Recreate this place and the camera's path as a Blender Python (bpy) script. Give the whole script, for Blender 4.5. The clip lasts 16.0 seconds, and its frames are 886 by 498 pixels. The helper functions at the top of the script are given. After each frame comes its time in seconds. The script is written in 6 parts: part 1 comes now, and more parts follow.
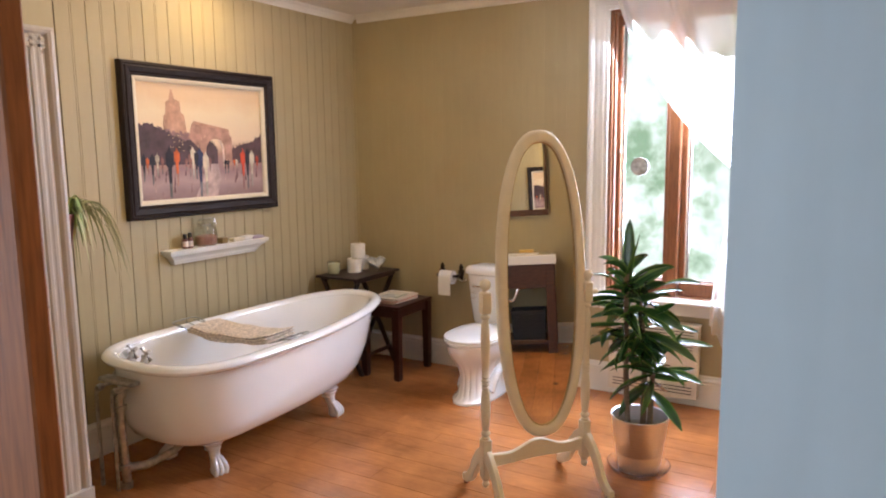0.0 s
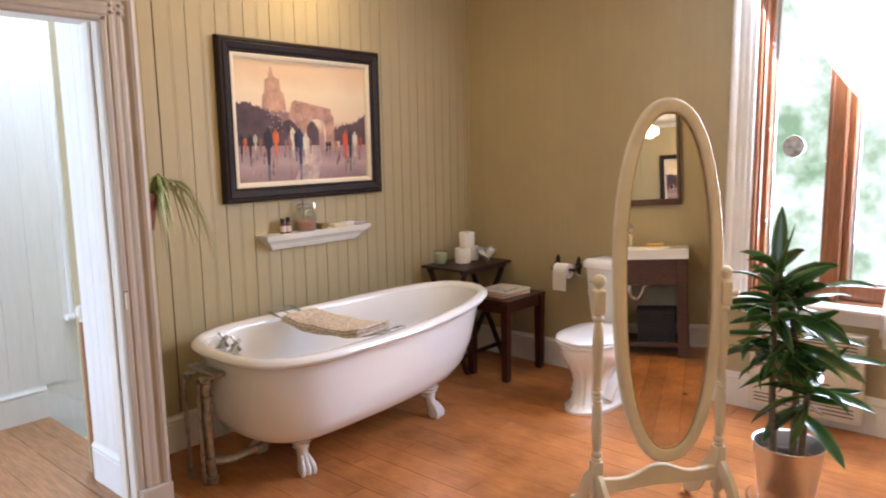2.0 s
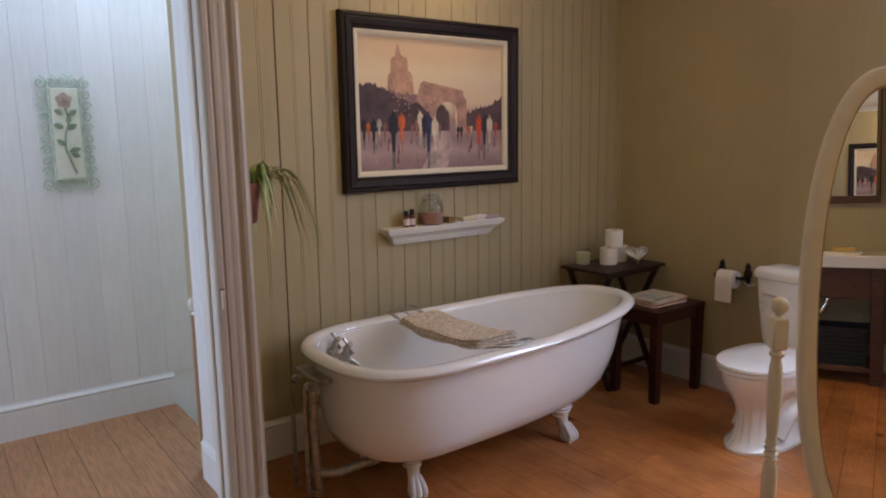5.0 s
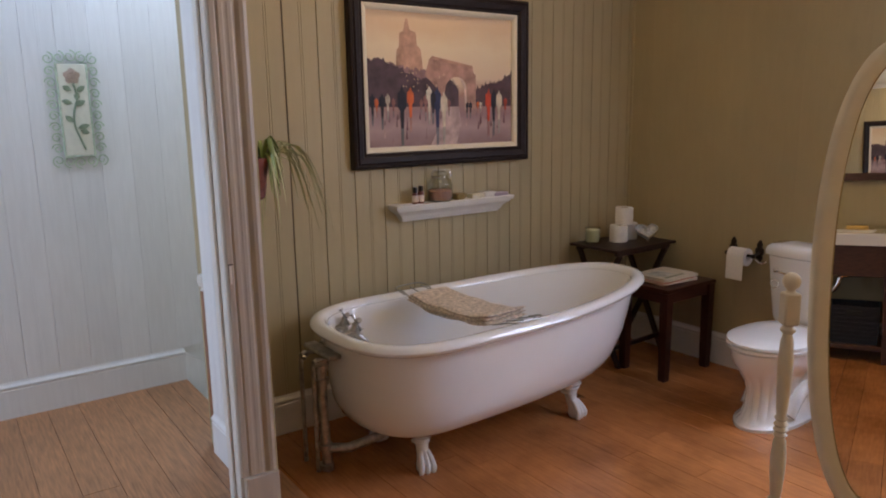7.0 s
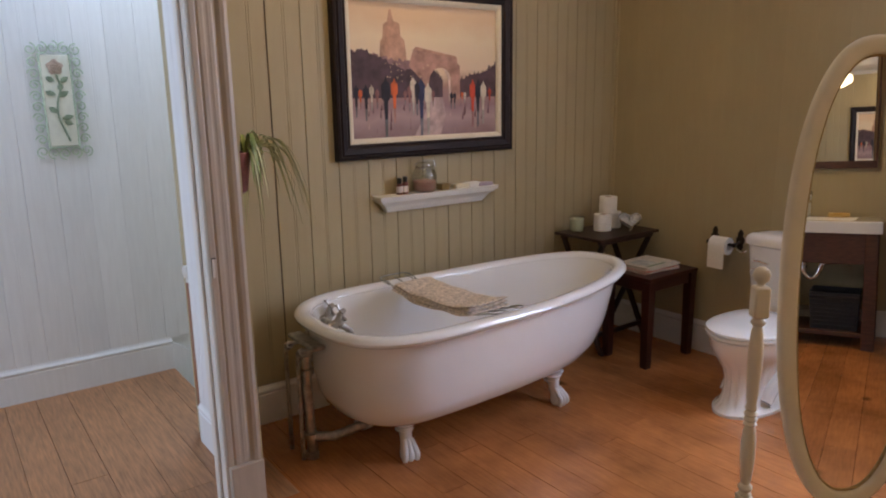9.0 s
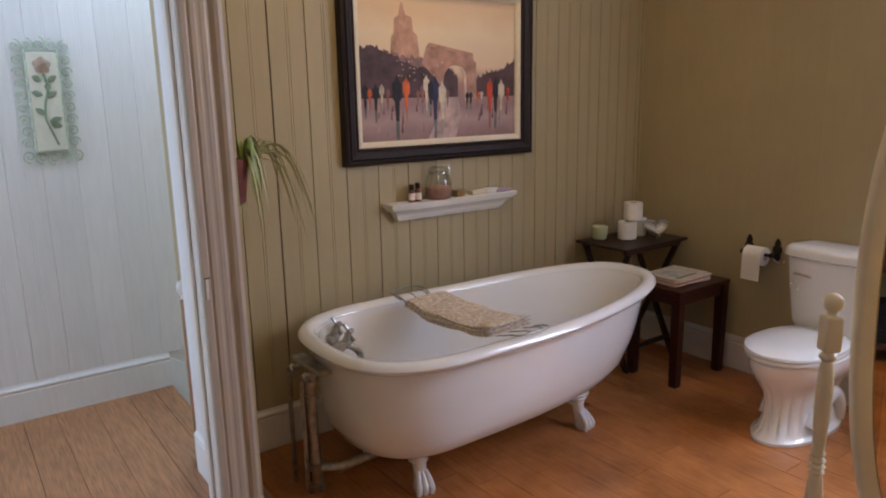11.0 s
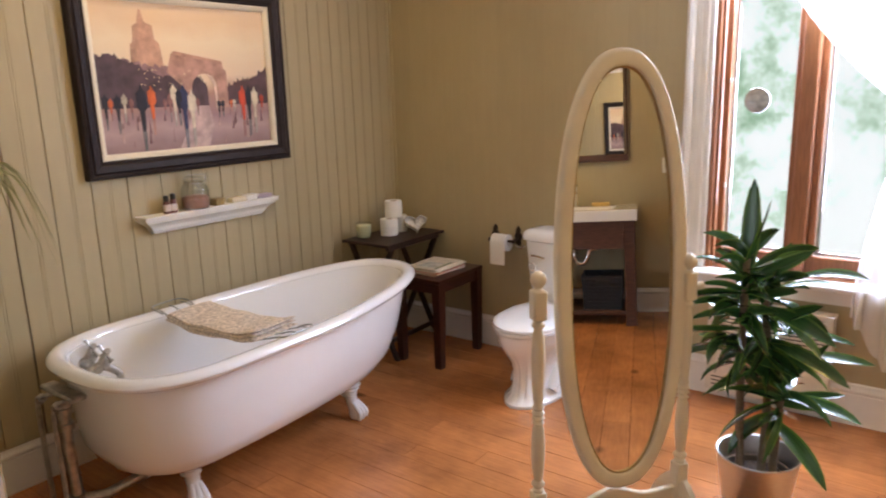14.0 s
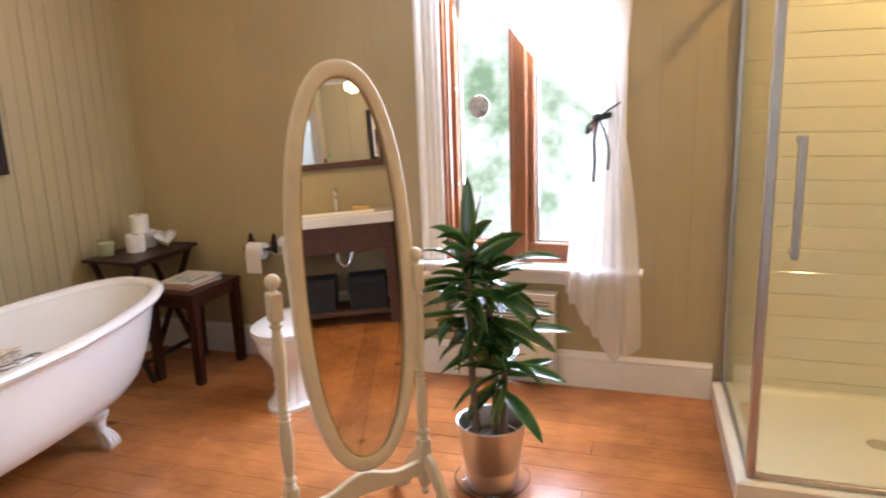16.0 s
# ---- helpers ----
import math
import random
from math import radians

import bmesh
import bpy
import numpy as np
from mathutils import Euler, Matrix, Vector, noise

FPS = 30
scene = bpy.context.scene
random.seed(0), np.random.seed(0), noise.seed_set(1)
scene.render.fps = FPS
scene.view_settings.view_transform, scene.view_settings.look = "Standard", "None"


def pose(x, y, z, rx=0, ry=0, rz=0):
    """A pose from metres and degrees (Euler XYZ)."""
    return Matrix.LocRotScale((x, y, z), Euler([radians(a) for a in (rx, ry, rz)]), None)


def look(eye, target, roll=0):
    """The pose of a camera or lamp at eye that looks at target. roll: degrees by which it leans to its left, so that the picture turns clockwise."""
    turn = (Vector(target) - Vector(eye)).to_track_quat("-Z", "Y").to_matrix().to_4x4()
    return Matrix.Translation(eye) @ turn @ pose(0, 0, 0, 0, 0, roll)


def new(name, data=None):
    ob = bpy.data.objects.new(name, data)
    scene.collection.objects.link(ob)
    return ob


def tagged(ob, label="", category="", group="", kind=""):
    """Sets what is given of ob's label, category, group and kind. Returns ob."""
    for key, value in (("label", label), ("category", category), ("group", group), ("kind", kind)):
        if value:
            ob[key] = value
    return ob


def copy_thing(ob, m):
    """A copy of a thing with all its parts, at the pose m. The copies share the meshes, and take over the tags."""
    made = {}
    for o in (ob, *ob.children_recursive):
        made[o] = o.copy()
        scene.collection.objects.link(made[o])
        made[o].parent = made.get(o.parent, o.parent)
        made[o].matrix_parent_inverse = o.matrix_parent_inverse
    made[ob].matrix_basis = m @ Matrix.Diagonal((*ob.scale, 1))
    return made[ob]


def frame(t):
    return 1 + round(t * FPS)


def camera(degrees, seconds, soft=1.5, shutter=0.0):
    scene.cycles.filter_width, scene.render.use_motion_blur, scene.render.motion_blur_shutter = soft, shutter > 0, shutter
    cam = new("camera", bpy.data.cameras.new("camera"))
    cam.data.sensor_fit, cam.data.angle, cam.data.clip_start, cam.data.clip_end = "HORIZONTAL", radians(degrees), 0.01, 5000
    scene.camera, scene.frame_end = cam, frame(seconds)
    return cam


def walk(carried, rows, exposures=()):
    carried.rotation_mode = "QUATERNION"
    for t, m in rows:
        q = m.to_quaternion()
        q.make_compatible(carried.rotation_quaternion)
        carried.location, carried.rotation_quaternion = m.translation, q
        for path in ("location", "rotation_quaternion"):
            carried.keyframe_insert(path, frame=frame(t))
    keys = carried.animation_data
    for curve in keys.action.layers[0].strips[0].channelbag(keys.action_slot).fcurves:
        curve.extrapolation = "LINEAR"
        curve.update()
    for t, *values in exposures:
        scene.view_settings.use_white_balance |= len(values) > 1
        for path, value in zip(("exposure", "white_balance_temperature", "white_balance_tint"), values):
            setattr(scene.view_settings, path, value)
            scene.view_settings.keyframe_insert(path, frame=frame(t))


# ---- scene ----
cam = camera(64.3, 16.0, 2.0, 0.5)
PATH = [
    (0, (0.733, -0.494, 1.571), (-0.28, 1.208, 1.298), -0.7),
    (0.5, (0.705, -0.395, 1.549), (-0.367, 1.271, 1.274), -0.8),
    (1, (0.666, -0.29, 1.517), (-0.48, 1.327, 1.244), -0.9),
    (1.5, (0.64, -0.186, 1.492), (-0.583, 1.371, 1.211), -1.0),
    (2, (0.598, -0.122, 1.503), (-0.703, 1.369, 1.212), -1.0),
    (2.5, (0.554, -0.037, 1.514), (-0.83, 1.378, 1.224), -1.0),
    (3, (0.47, 0.064, 1.514), (-0.982, 1.41, 1.227), -1.0),
    (3.5, (0.403, 0.145, 1.521), (-1.119, 1.408, 1.228), -0.9),
    (4, (0.352, 0.198, 1.506), (-1.207, 1.416, 1.211), -0.9),
    (6.5, (0.357, 0.261, 1.482), (-1.245, 1.405, 1.128), -1.0),
    (7, (0.348, 0.256, 1.475), (-1.248, 1.402, 1.101), -1.0),
    (7.5, (0.352, 0.26, 1.482), (-1.24, 1.405, 1.09), -1.0),
    (8, (0.362, 0.26, 1.479), (-1.227, 1.405, 1.075), -1.0),
    (8.5, (0.377, 0.262, 1.494), (-1.207, 1.411, 1.078), -1.1),
    (9, (0.395, 0.274, 1.514), (-1.181, 1.431, 1.094), -1.0),
    (9.2, (0.421, 0.291, 1.532), (-1.16, 1.442, 1.112), -1.0),
    (11.5, (0.121, 0.42, 1.522), (-1.466, 1.561, 1.097), -1.1),
    (12, (0.178, 0.435, 1.527), (-1.376, 1.621, 1.103), -1.2),
    (12.5, (0.223, 0.42, 1.533), (-1.229, 1.727, 1.105), -1.4),
    (13, (0.291, 0.416, 1.518), (-1.073, 1.818, 1.1), -1.8),
    (13.5, (0.32, 0.411, 1.54), (-0.949, 1.895, 1.107), -1.7),
    (14, (0.341, 0.39, 1.556), (-0.828, 1.951, 1.116), -1.7),
    (14.5, (0.385, 0.371, 1.553), (-0.677, 2.009, 1.118), -1.7),
    (15, (0.433, 0.38, 1.569), (-0.498, 2.093, 1.124), -1.9),
    (15.5, (0.473, 0.363, 1.569), (-0.304, 2.151, 1.123), -1.9),
    (16, (0.534, 0.367, 1.556), (-0.1, 2.212, 1.116), -2.0),
]
EXPOSURES = [
    (0, -0.12, 6420, 10), (1.5, -0.02, 6420, 10), (2.5, -0.26, 6360, 10), (3.5, -0.80, 6300, 11), (4.2, -1.06, 6270, 11), (7, -1.13, 6250, 12), (9, -1.02, 6250, 12),
    (11.5, -0.98, 6270, 11), (12.5, -0.55, 6320, 11), (13.5, -0.20, 6360, 10), (14.5, -0.38, 6360, 10), (15.2, -0.38, 6420, 10), (16, -0.08, 6480, 10),
]
walk(cam, [(t, look(eye, target, roll)) for t, eye, target, roll in PATH], EXPOSURES)


# ---- light ----
world = bpy.data.worlds.new("world")
world.use_nodes = True
scene.world = world
wn = world.node_tree.nodes
sky = wn.new("ShaderNodeTexSky")
sky.sky_type, sky.sun_disc = "NISHITA", False
sky.sun_elevation, sky.sun_rotation = radians(48), radians(60)
world.node_tree.links.new(sky.outputs[0], wn["Background"].inputs[0])
wn["Background"].inputs[1].default_value = 0.12


def area_light(name, m, sx, sy, watts, colour):
    d = bpy.data.lights.new(name, "AREA")
    d.shape, d.size, d.size_y, d.energy, d.color = "RECTANGLE", sx, sy, watts, colour
    ob = new(name, d)
    ob.matrix_world = m
    return ob


LAMP, SHOWER, OUT = 10.5, 16.0, 1.3
area_light("window_light", look((-0.26, 4.10, 1.62), (-0.75, 1.4, 0.32)), 0.74, 1.6, 160, (0.68, 0.765, 1.0))
area_light("stair_window_light", look((-3.85, 1.96, 1.5), (-1.0, 1.6, 0.9)), 0.8, 1.6, 42, (0.68, 0.80, 1.0))
# added daylight for the landing, through an assumed opening out of view
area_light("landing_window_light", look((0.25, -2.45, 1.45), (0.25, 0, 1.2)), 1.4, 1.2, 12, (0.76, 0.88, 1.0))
# added light above the hall, set in an unseen ceiling opening
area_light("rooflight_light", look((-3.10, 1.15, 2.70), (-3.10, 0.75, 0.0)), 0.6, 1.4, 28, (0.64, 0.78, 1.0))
# added light at the hall's far end, not a known window
area_light("hall_window_light", look((-3.15, -2.45, 1.05), (-3.7, 0.9, 0.7)), 0.9, 1.1, 108, (0.68, 0.80, 1.0))


# ---- materials ----
def mat(name, colour, rough=0.5, metal=0.0, spec=0.5, grain=0.0, scale=20.0, bump=0.0, stretch=(1, 1, 1), vary=0.0, stain=0.0, coat=0.0, knots=0.0):
    m = bpy.data.materials.new(name)
    m.use_nodes = True
    nt = m.node_tree
    b = nt.nodes["Principled BSDF"]
    b.inputs["Base Color"].default_value = (*colour, 1)
    b.inputs["Roughness"].default_value = rough
    b.inputs["Metallic"].default_value = metal
    b.inputs["Specular IOR Level"].default_value = spec
    b.inputs["Coat Weight"].default_value = coat
    tc = nt.nodes.new("ShaderNodeTexCoord")
    inf = nt.nodes.new("ShaderNodeObjectInfo")
    shift = nt.nodes.new("ShaderNodeVectorMath")
    shift.operation = "MULTIPLY_ADD"
    nt.links.new(inf.outputs["Random"], shift.inputs[0])
    shift.inputs[1].default_value = (17.3, 31.7, 11.9)
    nt.links.new(tc.outputs["Object"], shift.inputs[2])
    mp = nt.nodes.new("ShaderNodeMapping")
    mp.inputs["Scale"].default_value = stretch
    nt.links.new(shift.outputs[0], mp.inputs[0])
    last = None
    if grain or bump:
        nz = nt.nodes.new("ShaderNodeTexNoise")
        nz.inputs["Scale"].default_value = scale
        nz.inputs["Detail"].default_value = 6
        nt.links.new(mp.outputs[0], nz.inputs["Vector"])
        if grain:
            mr = nt.nodes.new("ShaderNodeMapRange")
            mr.inputs["From Min"].default_value, mr.inputs["From Max"].default_value = 0.3, 0.7
            mr.inputs["To Min"].default_value, mr.inputs["To Max"].default_value = 1 - grain, 1 + grain
            nt.links.new(nz.outputs[0], mr.inputs[0])
            last = mr.outputs[0]
        if bump:
            bp = nt.nodes.new("ShaderNodeBump")
            bp.inputs["Strength"].default_value, bp.inputs["Distance"].default_value = bump, 0.004
            nt.links.new(nz.outputs[0], bp.inputs["Height"])
            nt.links.new(bp.outputs[0], b.inputs["Normal"])
    if stain:
        n2 = nt.nodes.new("ShaderNodeTexNoise")
        n2.inputs["Scale"].default_value, n2.inputs["Detail"].default_value, n2.inputs["Roughness"].default_value = 2.3, 8, 0.62
        geo = nt.nodes.new("ShaderNodeNewGeometry")
        nt.links.new(geo.outputs["Position"], n2.inputs["Vector"])
        m2 = nt.nodes.new("ShaderNodeMapRange")
        m2.inputs["From Min"].default_value, m2.inputs["From Max"].default_value = 0.3, 0.7
        m2.inputs["To Min"].default_value, m2.inputs["To Max"].default_value = 1 - stain, 1 + stain * 0.6
        nt.links.new(n2.outputs[0], m2.inputs[0])
        last = times(nt, last, m2.outputs[0])
    if vary:
        oi = nt.nodes.new("ShaderNodeObjectInfo")
        m3 = nt.nodes.new("ShaderNodeMapRange")
        m3.inputs["To Min"].default_value, m3.inputs["To Max"].default_value = 1 - vary, 1 + vary
        nt.links.new(oi.outputs["Random"], m3.inputs[0])
        last = times(nt, last, m3.outputs[0])
    if knots:
        # scattered dark knots, drawn out along the grain
        k0, k1, k2, k3 = (nt.nodes.new(k) for k in ("ShaderNodeNewGeometry", "ShaderNodeMapping", "ShaderNodeTexVoronoi", "ShaderNodeMapRange"))
        k1.inputs["Scale"].default_value = (0.62, 1.0, 0.0)
        k2.inputs["Scale"].default_value = knots
        k3.inputs["From Min"].default_value, k3.inputs["From Max"].default_value = 0.025, 0.085
        k3.inputs["To Min"].default_value, k3.inputs["To Max"].default_value = 0.38, 1.0
        nt.links.new(k0.outputs["Position"], k1.inputs[0])
        nt.links.new(k1.outputs[0], k2.inputs["Vector"])
        nt.links.new(k2.outputs["Distance"], k3.inputs[0])
        last = times(nt, last, k3.outputs[0])
    if last is not None:
        mx = nt.nodes.new("ShaderNodeVectorMath")
        mx.operation = "SCALE"
        mx.inputs[0].default_value = colour
        nt.links.new(last, mx.inputs["Scale"])
        nt.links.new(mx.outputs[0], b.inputs["Base Color"])
    return m


def times(nt, a, b):
    if a is None:
        return b
    mu = nt.nodes.new("ShaderNodeMath")
    mu.operation = "MULTIPLY"
    nt.links.new(a, mu.inputs[0])
    nt.links.new(b, mu.inputs[1])
    return mu.outputs[0]


M = {
    "sage": mat("sage_paint", (0.422, 0.350, 0.204), 0.55, grain=0.02, scale=9, bump=0.04, stretch=(5, 5, 0.6), vary=0.02, stain=0.05),
    "white": mat("white_paint", (0.78, 0.76, 0.72), 0.4, grain=0.03, scale=12, bump=0.05, stain=0.04),
    "aged": mat("aged_cream_paint", (0.47, 0.415, 0.355), 0.42, grain=0.05, scale=12, bump=0.06, stretch=(4, 4, 0.6), stain=0.06),
    "hall": mat("hall_white_paint", (0.80, 0.81, 0.83), 0.45, grain=0.03, scale=9, bump=0.05, stretch=(6, 6, 0.6), vary=0.03, stain=0.03),
    "floor": mat("pine_floor", (0.46, 0.178, 0.060), 0.22, grain=0.13, scale=14, bump=0.10, stretch=(0.6, 7, 7), vary=0.10, stain=0.42, knots=2.6),
    "hall_floor": mat("worn_pine_floor", (0.36, 0.175, 0.08), 0.36, grain=0.3, scale=14, bump=0.12, stretch=(0.6, 7, 7), vary=0.12, stain=0.14, knots=3.4),
    "gap": mat("floor_gap", (0.05, 0.02, 0.01), 0.9),
    "ceil": mat("ceiling_paint", (0.75, 0.72, 0.66), 0.7, grain=0.03, scale=8),
    "enamel": mat("white_enamel", (0.82, 0.82, 0.83), 0.07, coat=0.6, stain=0.03),
    "ceramic": mat("white_ceramic", (0.83, 0.83, 0.83), 0.08, coat=0.5),
    "dark": mat("dark_stained_wood", (0.026, 0.012, 0.010), 0.42, spec=0.35, grain=0.3, scale=18, bump=0.1, stretch=(8, 8, 1)),
    "cherry": mat("red_brown_wood", (0.042, 0.012, 0.008), 0.32, spec=0.28, grain=0.3, scale=18, bump=0.1, stretch=(1, 8, 8)),
    "frame": mat("black_brown_frame", (0.017, 0.010, 0.011), 0.55, spec=0.3, grain=0.3, scale=30, bump=0.1),
    "cream": mat("cream_painted_wood", (0.66, 0.59, 0.44), 0.5, grain=0.04, scale=15, bump=0.05),
    "chrome": mat("chrome", (0.8, 0.8, 0.8), 0.12, metal=1),
    "old_chrome": mat("worn_nickel", (0.42, 0.40, 0.37), 0.38, metal=1, grain=0.35, scale=35, bump=0.1),
    "steel": mat("brushed_steel", (0.74, 0.74, 0.76), 0.32, metal=0.96, grain=0.06, scale=30, stretch=(1, 1, 12), bump=0.04),
    "mirror": mat("mirror_silver", (0.93, 0.94, 0.93), 0.0, metal=1),
    "pine": mat("window_pine", (0.26, 0.098, 0.037), 0.32, grain=0.25, scale=16, bump=0.08, stretch=(9, 9, 0.7)),
    "blue": mat("pale_blue_paint", (0.54, 0.62, 0.68), 0.5, grain=0.05, scale=5, bump=0.05, stretch=(4, 4, 0.5), stain=0.06),
    "salt": mat("pink_bath_salt", (0.62, 0.30, 0.24), 0.7, grain=0.4, scale=160, bump=0.6),
    "label": mat("paper_label", (0.72, 0.62, 0.58), 0.6, grain=0.1, scale=60),
    "black": mat("black_plastic", (0.012, 0.012, 0.012), 0.3, grain=0.2, scale=40),
    "brass": mat("dull_brass", (0.38, 0.27, 0.12), 0.4, metal=0.8, grain=0.2, scale=60, bump=0.1),
    "soap": mat("cream_soap", (0.72, 0.66, 0.5), 0.45, grain=0.05, scale=30, bump=0.05),
    "ysoap": mat("yellow_soap", (0.68, 0.43, 0.12), 0.45, grain=0.05, scale=30, bump=0.05),
    "frosted": mat("cut_glass", (0.60, 0.60, 0.58), 0.12, metal=0.25, grain=0.3, scale=60, bump=0.3, coat=0.6),
    "lilac": mat("lilac_wrapper", (0.42, 0.34, 0.42), 0.5, grain=0.1, scale=60),
    "wax": mat("pale_green_wax", (0.80, 0.78, 0.50), 0.4, grain=0.05, scale=20),
    "paper": mat("toilet_paper", (0.78, 0.76, 0.72), 0.9, grain=0.06, scale=120, bump=0.25),
    "core": mat("cardboard", (0.35, 0.25, 0.15), 0.9, grain=0.1, scale=60),
    "bronze": mat("dark_bronze", (0.035, 0.024, 0.018), 0.45, metal=0.6, grain=0.3, scale=60, bump=0.2),
    "towel": mat("oatmeal_terry", (0.62, 0.53, 0.44), 0.95, grain=0.38, scale=72, bump=1.0, stain=0.05),
    "wire": mat("grey_wire", (0.30, 0.31, 0.28), 0.35, metal=0.9, grain=0.2, scale=80),
    "mag1": mat("magazine_cover", (0.45, 0.46, 0.42), 0.35, grain=0.55, scale=26),
    "mag2": mat("red_magazine", (0.50, 0.15, 0.09), 0.35, grain=0.3, scale=22),
    "mag3": mat("cream_magazine", (0.62, 0.56, 0.46), 0.4, grain=0.2, scale=30),
    "pages": mat("page_edges", (0.68, 0.63, 0.54), 0.8, grain=0.2, scale=180, stretch=(0.2, 0.2, 8)),
    "soil": mat("potting_soil", (0.050, 0.032, 0.022), 0.95, grain=0.85, scale=55, bump=1.0),
    "bark": mat("plant_cane", (0.17, 0.12, 0.07), 0.8, grain=0.35, scale=24, bump=0.5, stretch=(1, 1, 9)),
    "leaf": mat("glossy_leaf", (0.032, 0.094, 0.026), 0.26, grain=0.25, scale=14, bump=0.08, stretch=(1, 8, 1), vary=0.35, coat=0.3),
    "leaf_edge": mat("light_leaf_stripe", (0.10, 0.20, 0.04), 0.25, grain=0.2, scale=20, vary=0.3, coat=0.3),
    "spider": mat("spider_leaf", (0.32, 0.42, 0.12), 0.4, grain=0.2, scale=20, vary=0.3),
    "spider2": mat("spider_leaf_stripe", (0.48, 0.50, 0.24), 0.4, grain=0.15, scale=20, vary=0.2),
    "pottery": mat("red_brown_pottery", (0.16, 0.05, 0.04), 0.3, grain=0.5, scale=22, bump=0.1),
    "ribbon": mat("dark_green_ribbon", (0.012, 0.035, 0.03), 0.4, grain=0.2, scale=40),
    "basket": mat("charcoal_basket", (0.022, 0.022, 0.026), 0.8, grain=0.5, scale=90, bump=0.8, stretch=(1, 1, 2)),
    "wenge": mat("dark_brown_cabinet", (0.085, 0.036, 0.024), 0.45, grain=0.35, scale=16, bump=0.1, stretch=(8, 1, 8)),
    "tile": mat("cream_wall_tile", (0.80, 0.75, 0.60), 0.15, grain=0.02, scale=5, vary=0.02, coat=0.3),
    "grout": mat("tile_grout", (0.62, 0.56, 0.42), 0.9, grain=0.1, scale=40),
    "tray": mat("cream_acrylic", (0.80, 0.77, 0.66), 0.2, coat=0.3),
    "alu": mat("satin_aluminium", (0.55, 0.54, 0.53), 0.3, metal=1, grain=0.08, scale=20, stretch=(6, 6, 0.5)),
    "plate": mat("white_plastic", (0.75, 0.74, 0.70), 0.35),
    "plaque": mat("ivory_plaster", (0.72, 0.72, 0.62), 0.7, grain=0.06, scale=30, bump=0.2),
    "verdigris": mat("pale_green_metal", (0.50, 0.60, 0.48), 0.6, metal=0.2, grain=0.25, scale=40, bump=0.2),
    "rose": mat("dusty_pink_rose", (0.46, 0.35, 0.28), 0.7, grain=0.2, scale=40, bump=0.2),
    "stem": mat("moss_green_relief", (0.22, 0.28, 0.19), 0.7, grain=0.25, scale=40, bump=0.2),
    "canvas": mat("linen_canvas", (0.62, 0.47, 0.30), 0.75, grain=0.07, scale=12, bump=0.15),
    "liner": mat("cream_liner", (0.70, 0.63, 0.50), 0.6, grain=0.04, scale=40, bump=0.1),
    "heater": mat("heater_white", (0.66, 0.63, 0.56), 0.4, grain=0.03, scale=20),
    "jamb": mat("red_brown_door_wood", (0.26, 0.090, 0.030), 0.6, spec=0.25, grain=0.3, scale=14, bump=0.1, stretch=(8, 8, 0.7)),
}


def glass(name, colour=(1, 1, 1), rough=0.0, ior=1.45):
    m = mat(name, colour, rough)
    b = m.node_tree.nodes["Principled BSDF"]
    b.inputs["Transmission Weight"].default_value = 1
    b.inputs["IOR"].default_value = ior
    return m


def pane_glass(name, tint, amount=0.08):
    """Thin clear glass: see-through with a faint reflection."""
    m = bpy.data.materials.new(name)
    m.use_nodes = True
    nt = m.node_tree
    nt.nodes.remove(nt.nodes["Principled BSDF"])
    tr, gl, mx, lw, pw, sc = (nt.nodes.new(k) for k in ("ShaderNodeBsdfTransparent", "ShaderNodeBsdfGlossy", "ShaderNodeMixShader", "ShaderNodeLayerWeight", "ShaderNodeMath", "ShaderNodeMath"))
    tr.inputs[0].default_value = (*tint, 1)
    gl.inputs["Roughness"].default_value = 0.02
    pw.operation, pw.inputs[1].default_value = "POWER", 3.0
    sc.operation, sc.inputs[1].default_value, sc.inputs[2].default_value = "MULTIPLY_ADD", 0.5, amount * 0.4
    nt.links.new(lw.outputs["Facing"], pw.inputs[0])
    nt.links.new(pw.outputs[0], sc.inputs[0])
    nt.links.new(sc.outputs[0], mx.inputs[0])
    nt.links.new(tr.outputs[0], mx.inputs[1])
    nt.links.new(gl.outputs[0], mx.inputs[2])
    nt.links.new(mx.outputs[0], nt.nodes["Material Output"].inputs[0])
    return m


def sheer(name):
    """Thin white voile: part lets light through, part scatters it."""
    m = bpy.data.materials.new(name)
    m.use_nodes = True
    nt = m.node_tree
    nt.nodes.remove(nt.nodes["Principled BSDF"])
    di, tl, tr, m1, m2 = (nt.nodes.new(k) for k in ("ShaderNodeBsdfDiffuse", "ShaderNodeBsdfTranslucent", "ShaderNodeBsdfTransparent", "ShaderNodeMixShader", "ShaderNodeMixShader"))
    di.inputs[0].default_value = tl.inputs[0].default_value = (0.92, 0.90, 0.89, 1)
    m1.inputs[0].default_value, m2.inputs[0].default_value = 0.40, 0.34
    nt.links.new(di.outputs[0], m1.inputs[1])
    nt.links.new(tl.outputs[0], m1.inputs[2])
    nt.links.new(m1.outputs[0], m2.inputs[1])
    nt.links.new(tr.outputs[0], m2.inputs[2])
    nt.links.new(m2.outputs[0], nt.nodes["Material Output"].inputs[0])
    return m


def glow(name, colour, strength):
    m = mat(name, colour, 0.4)
    b = m.node_tree.nodes["Principled BSDF"]
    b.inputs["Emission Color"].default_value = (*colour, 1)
    b.inputs["Emission Strength"].default_value = strength
    return m


